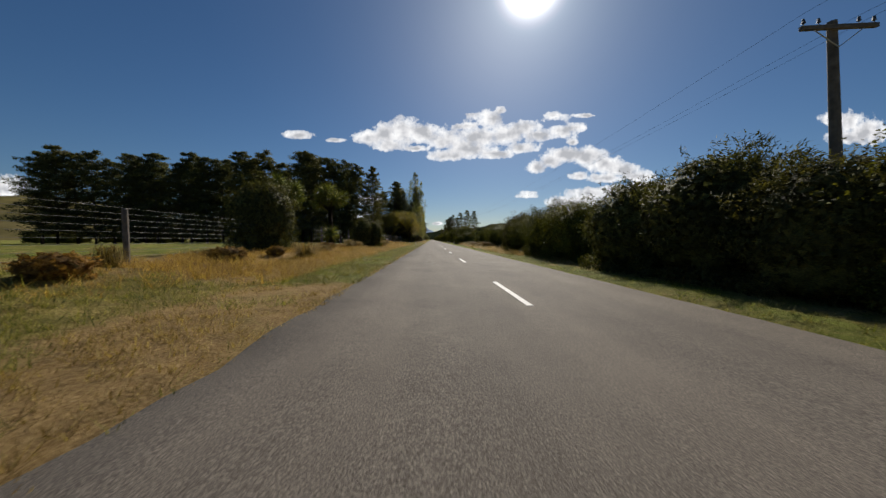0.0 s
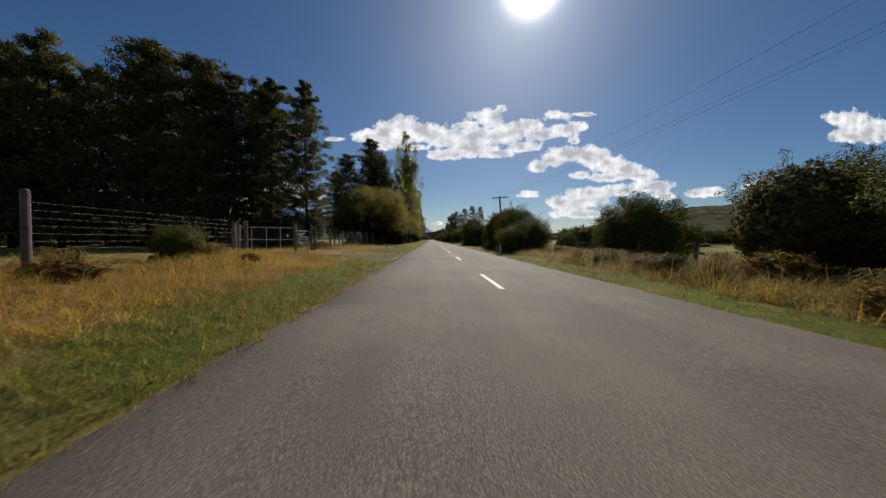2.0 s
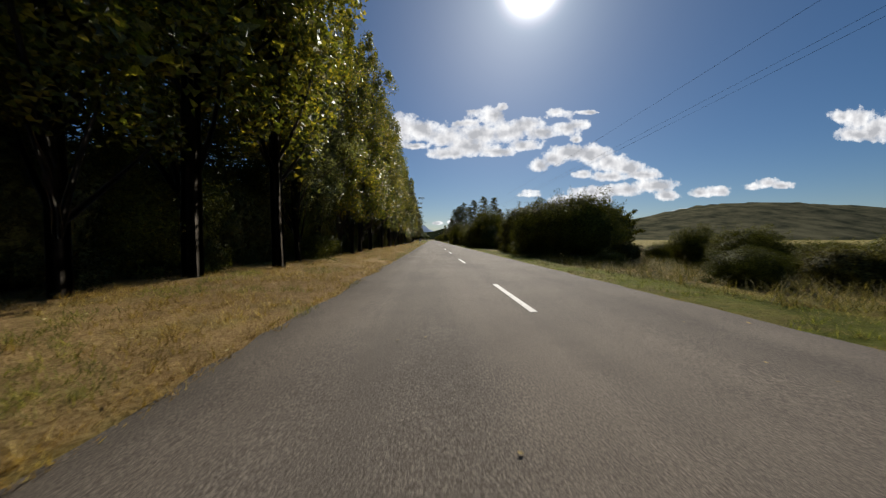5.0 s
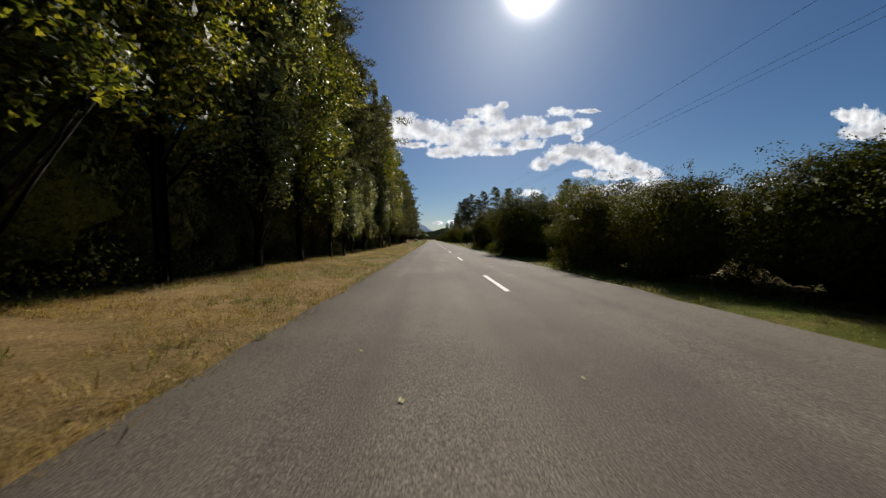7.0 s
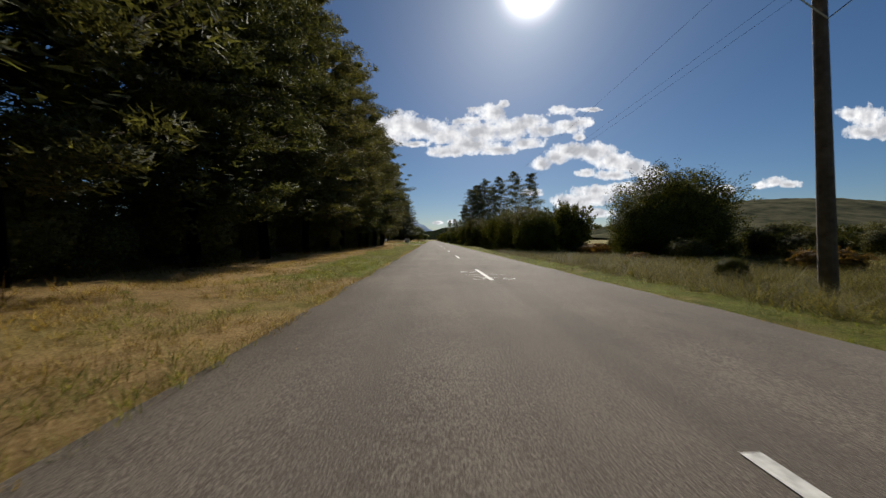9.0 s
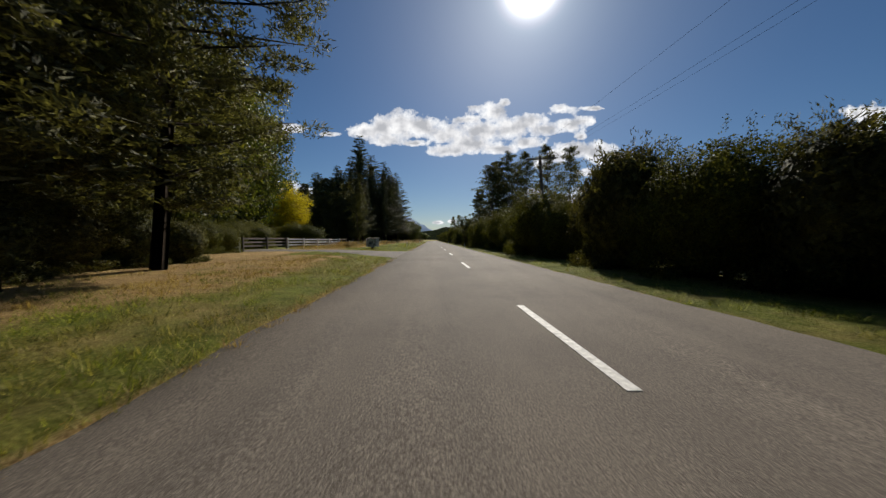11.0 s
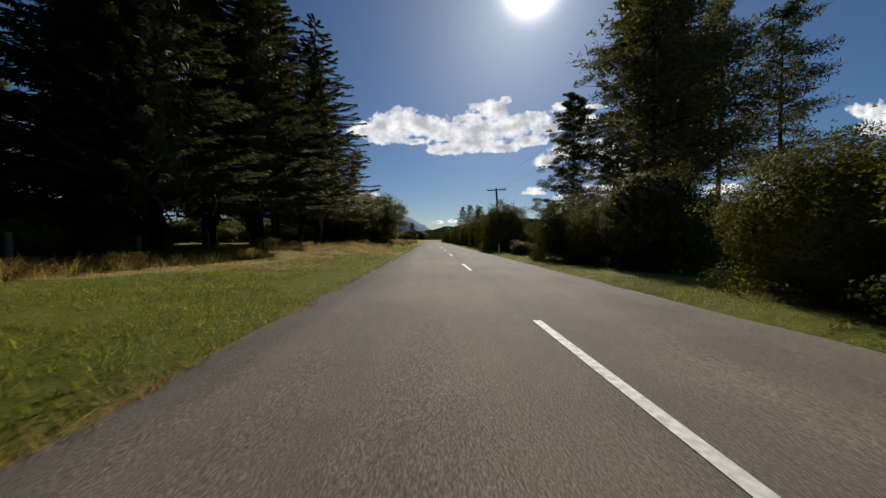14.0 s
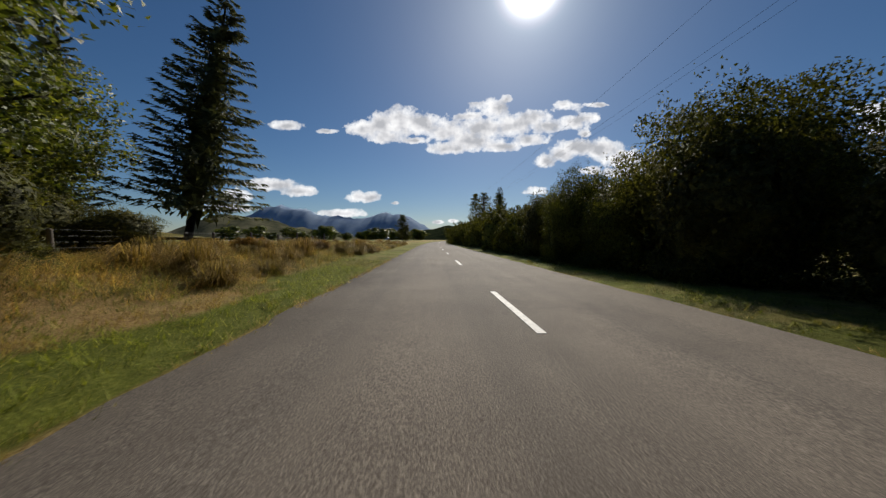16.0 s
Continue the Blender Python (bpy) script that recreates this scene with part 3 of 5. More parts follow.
def lush(x, y):
    """How green the grass is: 1 fresh, 0 straw."""
    off = LEFT_EDGE - x if x < 0 else x - RIGHT_EDGE
    if off > 0.4:
        off = max(0.4, off + 1.1 * noise.noise(Vector((x * 0.45, y * 0.3, 21.0))) + 0.5 * noise.noise(Vector((x * 1.3, y * 1.1, 25.0))))
    if off > 14:
        return 0.66 if x < 0 else 0.52
    if x > 0:
        return 0.72 if off < 1.6 else (0.4 if y < 216 else 0.6)
    if off < 0.12:
        return 0.3
    if y < 9:
        return 0.2 if off < 2.0 else 0.5
    if y < 66:
        return 0.64 if off < 2.4 else (0.16 if off < 9 else 0.5)
    if y < 76:
        return 0.3
    if y < 100:
        return 0.66 if off < 3.4 else 0.3
    if y < 215:
        return 0.35 if y < 115 else (0.22 if y < 178 else 0.3)
    if y < 227:
        return 0.3 if off < 3.4 else 0.18
    if y < 262:
        return 0.66 if off < 3.0 else 0.15
    if y < 283:
        return 0.62 if off < 2.6 else 0.24
    if y < 345:
        return 0.85 if off < 6.3 else (0.2 if off < 12 else 0.6)
    if y < 358:
        return 0.85 if off < 2.6 else 0.4
    if y < 364:
        return 0.3 if off < 1.2 else 0.12
    if y < 395:
        return 0.85 if off < 2.0 else 0.3
    return 0.65 if off < 2.6 else (0.5 if off < 8 else 0.35)


def ground():
    xs = np.concatenate([-np.geomspace(4800, 60, 22), np.linspace(-55, -14, 21), np.arange(-13.0, -3.3, 0.6), [-3.1, -2.8, -2.55, -2.35, -2.15, -1.9, 0.0, 2.5, 4.5],
                         np.arange(4.9, 13.5, 0.7), np.linspace(14, 55, 20), np.geomspace(60, 4800, 22)])
    ys = np.concatenate([-np.geomspace(4800, 40, 12), np.arange(-30, 440, 1.1), np.linspace(442, 800, 80), np.geomspace(820, 4800, 20)])
    co = []
    for y in ys:
        b = bend(y) if y < 900 else bend(900)
        for x in xs:
            z = relief(x, y) if -60 < x < 60 and -35 < y < 800 else -0.05
            if LEFT_EDGE + 0.05 < x < RIGHT_EDGE - 0.05:
                z = -0.12
            co.append((x + (b if abs(x) < 60 else 0), y, z))
    nx = len(xs)
    i, j = np.meshgrid(np.arange(len(ys) - 1), np.arange(nx - 1), indexing="ij")
    q = (i * nx + j).ravel()
    shade = np.array([lush(x, y) for y in ys for x in xs], dtype=np.float32)
    me = raw_mesh("ground", co, np.stack([q, q + 1, q + nx + 1, q + nx], 1))
    me.polygons.foreach_set("use_smooth", [True] * len(me.polygons))
    me.attributes.new("lush", "FLOAT", "POINT").data.foreach_set("value", shade)
    tagged(mesh_part("ground", me, M_SOIL), "dry grass and green pasture ground beside the road", "ground", kind="structure")


def road():
    ys = np.concatenate([np.arange(-40, 440, 0.5), np.linspace(441, 900, 120)])
    cols = 7
    co = []
    for y in ys:
        l = LEFT_EDGE + noise.noise(Vector((0.0, y * 0.45, 0.0))) * 0.14 + noise.noise(Vector((0.0, y * 2.1, 5.0))) * 0.09 - 0.5 * max(0, 1 - abs(y - 288) / 9.0)
        r = RIGHT_EDGE + noise.noise(Vector((9.0, y * 0.7, 0.0))) * 0.1 + noise.noise(Vector((9.0, y * 2.9, 5.0))) * 0.07
        co.append((l + bend(y) - 0.04, y, -0.11))
        for k in range(cols):
            f = k / (cols - 1)
            co.append((l + (r - l) * f + bend(y), y, 0.045 * (1 - (2 * f - 1) ** 2) - 0.03))
        co.append((r + bend(y) + 0.04, y, -0.11))
    nx = cols + 2
    i, j = np.meshgrid(np.arange(len(ys) - 1), np.arange(nx - 1), indexing="ij")
    q = (i * nx + j).ravel()
    me = raw_mesh("road", co, np.stack([q, q + 1, q + nx + 1, q + nx], 1))
    me.polygons.foreach_set("use_smooth", [True] * len(me.polygons))
    return tagged(mesh_part("road", me, M_ROAD), "worn grey chip-seal two-lane country road", "road", kind="structure")


def road_height(x):
    f = (x - LEFT_EDGE) / (RIGHT_EDGE - LEFT_EDGE)
    return 0.045 * (1 - (2 * f - 1) ** 2) - 0.03


def blot(x, y, rx, ry, seed, lift=0.004, n=14, inner=0.0):
    """A thin ragged patch lying on the road; with inner it is a ring."""
    rng = np.random.default_rng(seed)
    a = np.linspace(0, 2 * np.pi, n, endpoint=False)
    k = rng.uniform(0.7, 1.15, n) if not inner else np.ones(n)
    out = np.stack([np.cos(a) * rx * k, np.sin(a) * ry * k, 0 * a], 1)
    ins = out * (inner or 0.05)
    co = np.concatenate([out, ins]) + np.array([x, y, 0])
    co[:, 2] = [road_height(v) + lift for v in co[:, 0]]
    i = np.arange(n)
    j = (i + 1) % n
    return raw_mesh("mark", co, np.stack([i, j, j + n, i + n], 1))


def splash(x, y, rx, ry, seed):
    """Dried spatter: many ragged specks, thick in the middle and thin at the rim."""
    rng = np.random.default_rng(seed)
    co, tri = [], []
    for k in range(46):
        cx, cy = rng.normal(x, rx * 0.42), rng.normal(y, ry * 0.5)
        r = rng.uniform(0.004, 0.026)
        a = np.sort(rng.uniform(0, 2 * np.pi, 6))
        n0 = len(co)
        co.append((cx, cy, road_height(cx) + 0.004 + 0.0001 * k))
        for q in a:
            f = r * rng.uniform(0.5, 1.3)
            co.append((cx + math.cos(q) * f, cy + math.sin(q) * f * 1.5, road_height(cx) + 0.004 + 0.0001 * k))
        tri += [(n0, n0 + 1 + j, n0 + 1 + (j + 1) % 6) for j in range(6)]
    return raw_mesh("splash", co, np.array(tri))


ground()
ROAD = road()
DASH = None
for k in range(-1, 52):
    y0 = 5.85 + 10 * k
    if DASH is None:
        bm = bmesh.new()
        box(bm, (0.115, 3.0, 0.005), Matrix.Translation((0, 1.5, 0.0)))
        DASH = bpy.data.meshes.new("centre_dash")
        bm.to_mesh(DASH)
        bm.free()
        DASH.materials.append(M_PAINT)
    d = new("centre_dash", DASH)
    d.parent = ROAD
    d.matrix_basis = pose(line_at(y0) + bend(y0 + 1.5), y0, road_height(line_at(y0)) + 0.0035, 0, 0, -math.degrees(math.atan(bend(y0 + 3) / 3 - bend(y0) / 3)))
mesh_part("painted_ring", blot(2.3, 313.7, 0.13, 0.13, 1, 0.005, 24, 0.78), M_PAINT, ROAD, "small white painted survey ring")


def strokes(lines, width):
    """Sprayed strokes on the seal; each line is a run of places."""
    co, quads = [], []
    for line in lines:
        for (xa, ya), (xb, yb) in zip(line, line[1:]):
            d = Vector((xb - xa, yb - ya)).normalized() * width / 2
            n0 = len(co)
            for x, y in ((xa - d.y, ya + d.x), (xa + d.y, ya - d.x), (xb + d.y, yb - d.x), (xb - d.y, yb + d.x)):
                co.append((x, y, road_height(x) + 0.0095 + 0.0002 * len(quads)))
            quads.append((n0, n0 + 1, n0 + 2, n0 + 3))
    return raw_mesh("survey_mark", co, np.array(quads))


def curl(x, y, rx, ry, a, b):
    return [(x + rx * math.cos(a + (b - a) * k / 9), y + ry * math.sin(a + (b - a) * k / 9)) for k in range(10)]


mesh_part("survey_mark", strokes([[(1.1, 227.1), (2.35, 227.1)], [(1.25, 226.75), (1.75, 226.2)], [(1.45, 226.15), (2.0, 226.45)], curl(2.2, 226.1, 0.16, 0.13, 0, 6.28),
                                  curl(1.15, 227.95, 0.13, 0.14, 0.4, 6.0), [(1.3, 227.7), (1.7, 228.3)], [(1.75, 227.5), (2.1, 227.55)], curl(1.35, 226.0, 0.15, 0.1, 2.6, 6.2)], 0.036),
          M_PAINT, ROAD, "white sprayed survey strokes across the centre line")
M_PALE = plain("pale_spill", (0.33, 0.31, 0.25), 0.8, 0.0, 20.0, 0.4)
M_TAR = plain("tar_seal", (0.035, 0.034, 0.033), 0.4, 0.0, 12.0, 0.3)
for i, (x, y, rx, ry) in enumerate([(0.16, 14.6, 0.13, 0.2), (0.12, 14.25, 0.12, 0.12), (0.1, 15.4, 0.09, 0.16), (-0.25, 15.3, 0.13, 0.18), (0.1, 16.1, 0.1, 0.16), (-0.2, 16.6, 0.07, 0.2),
                                    (0.95, 207.6, 0.09, 0.2), (0.7, 206.7, 0.05, 0.1), (-0.15, 100.3, 0.1, 0.15), (-0.12, 101.0, 0.05, 0.08)]):
    mesh_part("pale_splash", splash(x, y, rx, ry, 20 + i), M_PALE, ROAD, "pale dried splash on the seal")
M_SEAM = plain("pale_seal_seam", (0.2, 0.18, 0.155), 0.85, 0.0, 30.0, 0.3)
for i, (x, y, rx, ry) in enumerate([(1.1, 321.8, 1.5, 0.1), (3.2, 322.1, 1.0, 0.09)]):
    mesh_part("seal_seam", blot(x, y, rx, ry, 60 + i), M_SEAM, ROAD, "paler joint in the seal")
for i, (x, y, rx, ry) in enumerate([(3.4, 102.2, 0.05, 0.9), (3.55, 103.9, 0.04, 0.7), (3.3, 105.2, 0.03, 0.6), (2.6, 89.2, 0.14, 0.12)]):
    mesh_part("tar_line", blot(x, y, rx, ry, 40 + i), M_TAR, ROAD, "dark tar-sealed crack")


def apron(name, mat, label, x0, x1, y0, y1, flare, lift=0.012):
    """A side entrance that meets the road."""
    co, n = [], 14
    for i in range(n + 1):
        f = i / n
        x = x1 + (x0 - x1) * f
        w = flare * (1 - f) ** 2
        a, b = y0 - w, y1 + w
        for j in range(13):
            y = a + (b - a) * j / 12
            wob = noise.noise(Vector((x * 0.8, y * 0.8, 2.0))) * 0.6 if j in (0, 12) else 0
            co.append((x, y + wob, (road_height(LEFT_EDGE) + 0.0 if f == 0 else max(relief(x, y), -0.03) + lift + 0.02) - (0.1 if j in (0, 12) else 0)))
    i, j = np.meshgrid(np.arange(n), np.arange(12), indexing="ij")
    q = (i * 13 + j).ravel()
    tagged(mesh_part(name, raw_mesh(name, co, np.stack([q, q + 1, q + 14, q + 13], 1)), mat), label, "driveway", kind="structure")


def drive_span(x):
    """The drive's two sides at x, along the road."""
    f = min(1.0, max(0.0, (-1.9 - x) / 13.4))
    return 283.0 + 7.5 * min(1.0, f * 1.3), 295.2 - 2.8 * min(1.0, f * 6.0) + 2.2 * f


def driveway():
    co, n, k = [], 20, 12
    for i in range(n + 1):
        x = -1.9 - 14.0 * i / n
        a, b = drive_span(x)
        for j in range(k + 1):
            y = a + (b - a) * j / k
            if j in (0, k):
                y += noise.noise(Vector((x * 1.1, y * 0.8, 2.0))) * 0.3
            co.append((x, y, (road_height(LEFT_EDGE) if i == 0 else max(relief(x, y), -0.03) + 0.03) - (0.1 if j in (0, k) else 0)))
    i, j = np.meshgrid(np.arange(n), np.arange(k), indexing="ij")
    q = (i * (k + 1) + j).ravel()
    me = raw_mesh("driveway", co, np.stack([q, q + 1, q + k + 2, q + k + 1], 1))
    tagged(mesh_part("driveway", me, M_ROAD), "grey sealed driveway leading to a white fence", "driveway", kind="structure")


driveway()
apron("gravel_entrance", M_GRAVEL, "brown gravel farm entrance before a mesh gate", -9.0, -1.98, 68.0, 71.2, 1.9, -0.01)


# ---- far land ----
def ridge(name, mat, label, x0, x1, y, depth, heights, seed, base=-1.0, rough=0.12):
    """A hill: heights along its crest from x0 to x1, falling to the ground in front and behind."""
    n, rows = 200, 9
    xs = np.linspace(x0, x1, n)
    crest = np.interp(np.linspace(0, 1, n), np.linspace(0, 1, len(heights)), heights)
    co = []
    for r in range(rows):
        f = r / (rows - 1)
        k = math.sin(min(1.0, f / 0.7) * math.pi / 2) if f < 0.7 else 1 - (f - 0.7) / 0.3
        for i in range(n):
            w = noise.fractal(Vector((xs[i] / abs(x1 - x0) * 14 + seed, f * 2.5, seed)), 0.8, 2.0, 7)
            co.append((xs[i], y + (f - 0.7) * depth, base + crest[i] * k * (1 + rough * w)))
    i, j = np.meshgrid(np.arange(rows - 1), np.arange(n - 1), indexing="ij")
    q = (i * n + j).ravel()
    me = raw_mesh(name, co, np.stack([q, q + 1, q + n + 1, q + n], 1))
    me.polygons.foreach_set("use_smooth", [True] * len(me.polygons))
    tagged(mesh_part(name, me, mat), label, "hill", kind="structure")


ridge("mountain_range", M_MOUNT, "mountain range on the horizon, coloured blue-grey for distance haze", -2700, 300, 4300, 900, [60, 120, 210, 300, 360, 385, 345, 300, 270, 255, 290, 330, 300, 180, 80, 30], 3, rough=0.13)
ridge("golden_hill", M_HILL_GOLD, "golden dry grass hill beyond the paddock", -1500, -350, 900, 500, [20, 60, 95, 110, 90, 60, 25, 5], 8)
ridge("green_ridge", M_HILL_GREEN, "dark scrubby ridge beyond the field", -620, -170, 1250, 300, [0, 70, 60, 35, 20, 5], 5)
ridge("right_hill", M_HILL_GREEN, "green and tawny low hill beyond the scrub", 330, 2300, 1150, 700, [10, 50, 95, 120, 105, 100, 90, 70, 60, 30], 11)
ridge("end_ridge", M_FARTREES, "dark bush ridge at the end of the road", -110, 420, 1300, 200, [3, 26, 40, 44, 52, 66, 60, 30], 15)


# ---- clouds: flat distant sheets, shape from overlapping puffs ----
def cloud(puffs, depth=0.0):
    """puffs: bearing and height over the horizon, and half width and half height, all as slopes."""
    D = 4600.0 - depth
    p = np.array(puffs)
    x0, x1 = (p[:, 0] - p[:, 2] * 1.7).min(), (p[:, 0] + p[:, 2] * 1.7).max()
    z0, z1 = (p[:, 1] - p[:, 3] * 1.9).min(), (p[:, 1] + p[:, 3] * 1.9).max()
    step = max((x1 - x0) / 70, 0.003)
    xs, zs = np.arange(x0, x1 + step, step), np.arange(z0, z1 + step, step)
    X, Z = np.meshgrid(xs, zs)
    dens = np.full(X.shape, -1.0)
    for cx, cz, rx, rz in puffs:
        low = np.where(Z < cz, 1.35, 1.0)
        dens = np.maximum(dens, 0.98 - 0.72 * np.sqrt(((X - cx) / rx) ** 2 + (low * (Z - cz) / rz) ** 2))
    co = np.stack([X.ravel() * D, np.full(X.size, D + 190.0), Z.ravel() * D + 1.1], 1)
    n = len(xs)
    i, j = np.meshgrid(np.arange(len(zs) - 1), np.arange(n - 1), indexing="ij")
    q = (i * n + j).ravel()
    me = raw_mesh("cloud", co, np.stack([q, q + 1, q + n + 1, q + n], 1))
    me.attributes.new("puff", "FLOAT", "POINT").data.foreach_set("value", dens.ravel().astype(np.float32))
    ob = mesh_part("cloud", me, M_CLOUD)
    tagged(ob, "white sunlit cumulus cloud with grey underside", "cloud", "clouds in the sky", "structure")


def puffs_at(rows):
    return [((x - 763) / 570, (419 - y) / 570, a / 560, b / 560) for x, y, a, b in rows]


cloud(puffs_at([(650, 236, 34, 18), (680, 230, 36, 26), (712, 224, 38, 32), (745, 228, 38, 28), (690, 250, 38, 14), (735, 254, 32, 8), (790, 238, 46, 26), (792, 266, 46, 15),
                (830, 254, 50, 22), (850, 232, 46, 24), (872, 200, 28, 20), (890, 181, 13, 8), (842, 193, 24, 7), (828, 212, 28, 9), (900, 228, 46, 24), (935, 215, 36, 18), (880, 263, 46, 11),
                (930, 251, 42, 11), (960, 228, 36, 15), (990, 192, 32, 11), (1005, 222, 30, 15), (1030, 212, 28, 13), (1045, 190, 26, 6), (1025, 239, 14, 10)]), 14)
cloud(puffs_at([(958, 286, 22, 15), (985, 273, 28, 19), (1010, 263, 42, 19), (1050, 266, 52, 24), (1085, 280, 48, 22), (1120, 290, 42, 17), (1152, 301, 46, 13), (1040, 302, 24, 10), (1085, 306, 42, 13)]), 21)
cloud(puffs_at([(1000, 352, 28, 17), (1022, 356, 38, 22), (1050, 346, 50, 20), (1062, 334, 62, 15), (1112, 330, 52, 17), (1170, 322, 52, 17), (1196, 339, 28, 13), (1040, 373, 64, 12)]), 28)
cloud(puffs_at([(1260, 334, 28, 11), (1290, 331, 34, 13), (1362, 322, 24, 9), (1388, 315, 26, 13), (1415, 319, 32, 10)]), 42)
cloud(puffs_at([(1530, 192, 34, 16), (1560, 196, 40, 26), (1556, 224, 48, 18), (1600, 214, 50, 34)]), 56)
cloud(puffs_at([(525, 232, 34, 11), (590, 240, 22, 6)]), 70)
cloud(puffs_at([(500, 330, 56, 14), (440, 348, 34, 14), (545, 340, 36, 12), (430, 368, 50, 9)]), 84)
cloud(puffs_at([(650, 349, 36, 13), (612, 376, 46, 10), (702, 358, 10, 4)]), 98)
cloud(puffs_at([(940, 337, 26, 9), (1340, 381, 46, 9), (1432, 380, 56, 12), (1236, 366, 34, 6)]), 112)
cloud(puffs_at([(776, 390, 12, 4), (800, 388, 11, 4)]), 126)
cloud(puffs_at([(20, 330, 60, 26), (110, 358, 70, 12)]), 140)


def fallen_leaves():
    """Dry leaves blown over the seal and the verge."""
    rng = np.random.default_rng(77)
    n = 3000
    y = np.concatenate([rng.uniform(105, 215, n - 200), rng.uniform(0, 400, 200)])
    x = np.where(rng.uniform(0, 1, n) < 0.93, rng.uniform(-6.5, -2, n), rng.uniform(-2, 4.6, n))
    a, s = rng.uniform(0, 6.28, n), rng.uniform(0.012, 0.035, n)
    z = np.array([(road_height(p) if LEFT_EDGE < p else relief(p, q) + 0.07) + 0.012 for p, q in zip(x, y)])
    c = np.stack([x, y, z], 1)
    u, v = np.stack([np.cos(a) * s, np.sin(a) * s, 0.2 * s], 1), np.stack([-np.sin(a) * s, np.cos(a) * s, 0.1 * s], 1) * 0.7
    co = np.stack([c - u, c + v, c + u, c - v], 1).reshape(-1, 3)
    tagged(mesh_part("fallen_leaves", raw_mesh("fallen_leaves", co, np.arange(n * 4).reshape(n, 4)), M_LITTER), "scattered dry yellow leaves on road and verge", "leaves", kind="stuff")


M_LITTER = leafy("fallen_leaf", (0.3, 0.2, 0.08), (0.5, 0.38, 0.16), (0.7, 0.62, 0.4), 0.1)
fallen_leaves()


def loose_stones():
    """Broken stones and grit lying in the gravel entrance."""
    rng = np.random.default_rng(31)
    soup = Soup()
    for i in range(900):
        x, y = -2.3 - 6.5 * rng.uniform() ** 1.2, rng.normal(70.0, 1.4)
        r = rng.uniform(0.008, 0.03)
        n0 = len(soup.co)
        soup.hull(rng, (r * 1.3, r, r * 0.7), 0.02, 0.0, 0.5, 1)
        soup.co[n0] += np.array([x, y, max(relief(x, y), -0.03) + 0.0])
    tagged(mesh_part("loose_stones", soup.mesh("loose_stones"), M_STONE), "pale broken stones scattered over the gravel entrance", "stones", kind="stuff")


M_STONE = plain("pale_stone", (0.22, 0.17, 0.115), 0.9, 0.0, 9.0, 0.4)
loose_stones()


# ---- plants ----
PATTERNS = {}
USED = set()


def plant(key, x, y, h, turn, wide=1.0, label="", category="tree", group=""):
    """Sets a copy of a pattern at x, y with the height h."""
    ob, H = PATTERNS[key]
    s = h / H
    m = Matrix.LocRotScale((x, y, relief(x, y) - 0.05), Euler((0, 0, turn)), (s * wide, s * wide, s))
    if key in USED:
        c = copy_thing(ob, m @ Matrix.Diagonal((*(1 / v for v in ob.scale), 1)))
    else:
        USED.add(key)
        c = ob
        c.matrix_basis = m
    return tagged(c, label, category, group)


for i in range(4):
    PATTERNS["shrub", i] = (make_shrub(100 + i, M_SHRUB, "bush", solid=0.66), 4.4)
PATTERNS["farshrub", 0] = (make_shrub(110, M_SHRUB, "bush", 0.17, 0.13, 80, 56), 4.4)
for i in range(2):
    PATTERNS["kanuka", i] = (make_shrub(120 + i, M_KANUKA, "scrub_bush", 0.13, 0.04, 110, 170, 0.5, True), 4.4)
for i in range(4):
    PATTERNS["pine", i] = (make_pine(200 + i, n=58, per=56, fill=1.2, size=0.55), 25.0)
for i in range(3):
    PATTERNS["beltpine", i] = (make_pine(210 + i, bare=0.07, n=56, wide=0.19, per=56, fill=1.3, size=0.6), 25.0)
for i in range(2):
    PATTERNS["tallpine", i] = (make_pine(220 + i, bare=0.26, n=46, wide=0.18, per=64, fill=0.4, size=0.42), 25.0)
for i in range(3):
    PATTERNS["spruce", i] = (make_spruce(240 + i, per=44, fine=0.62, thin=0.55), 22.0)
for i in range(2):
    PATTERNS["nearspruce", i] = (make_spruce(250 + i, wide=0.23, per=190, fine=0.4, thin=0.36), 22.0)
    PATTERNS["nearpine", i] = (make_pine(230 + i, n=66, per=120, fill=1.0, size=0.27, clump=0.55, clumps=8), 25.0)
for i in range(3):
    PATTERNS["poplar", i] = (make_column(260 + i, M_POPLAR), 20.0)
for i in range(2):
    PATTERNS["silver", i] = (make_column(270 + i, M_SILVER, R=2.0), 20.0)
for i in range(2):
    PATTERNS["willow", i] = (make_broad(280 + i, M_WILLOW, "willow_tree", 8.5, 3.6, 0.2, 120, 260, 0.085, 0.055, M_PALEBARK if i else None, 0.0), 8.5)
PATTERNS["yellow", 0] = (make_broad(285, M_YELLOW, "golden_tree", 13.0, 7.0, 0.04, 230, 210, 0.2, 0.16), 12.5)
for i in range(2):
    PATTERNS["broad", i] = (make_broad(290 + i, M_GREENTREE, "leafy_tree", 18.0, 6.5, 0.06, 130, 150, 0.27, 0.2), 18.0)
for i in range(2):
    PATTERNS["fruit", i] = (make_broad(300 + i, M_GREENTREE, "orchard_tree", 7.5, 3.2, 0.04, 95, 230, 0.1, 0.075, None, 0.28), 7.5)
PATTERNS["farbroad", 0] = (make_broad(296, M_GREENTREE, "leafy_tree", 10.0, 4.5, 0.0, 50, 36, 0.8, 0.5), 10.0)
for i in range(2):
    PATTERNS["fern", i] = (make_shrub(330 + i, M_BRACKEN, "bracken_clump", 0.42, 0.08, 36, 110, 0.8, True, 0.3), 4.4)
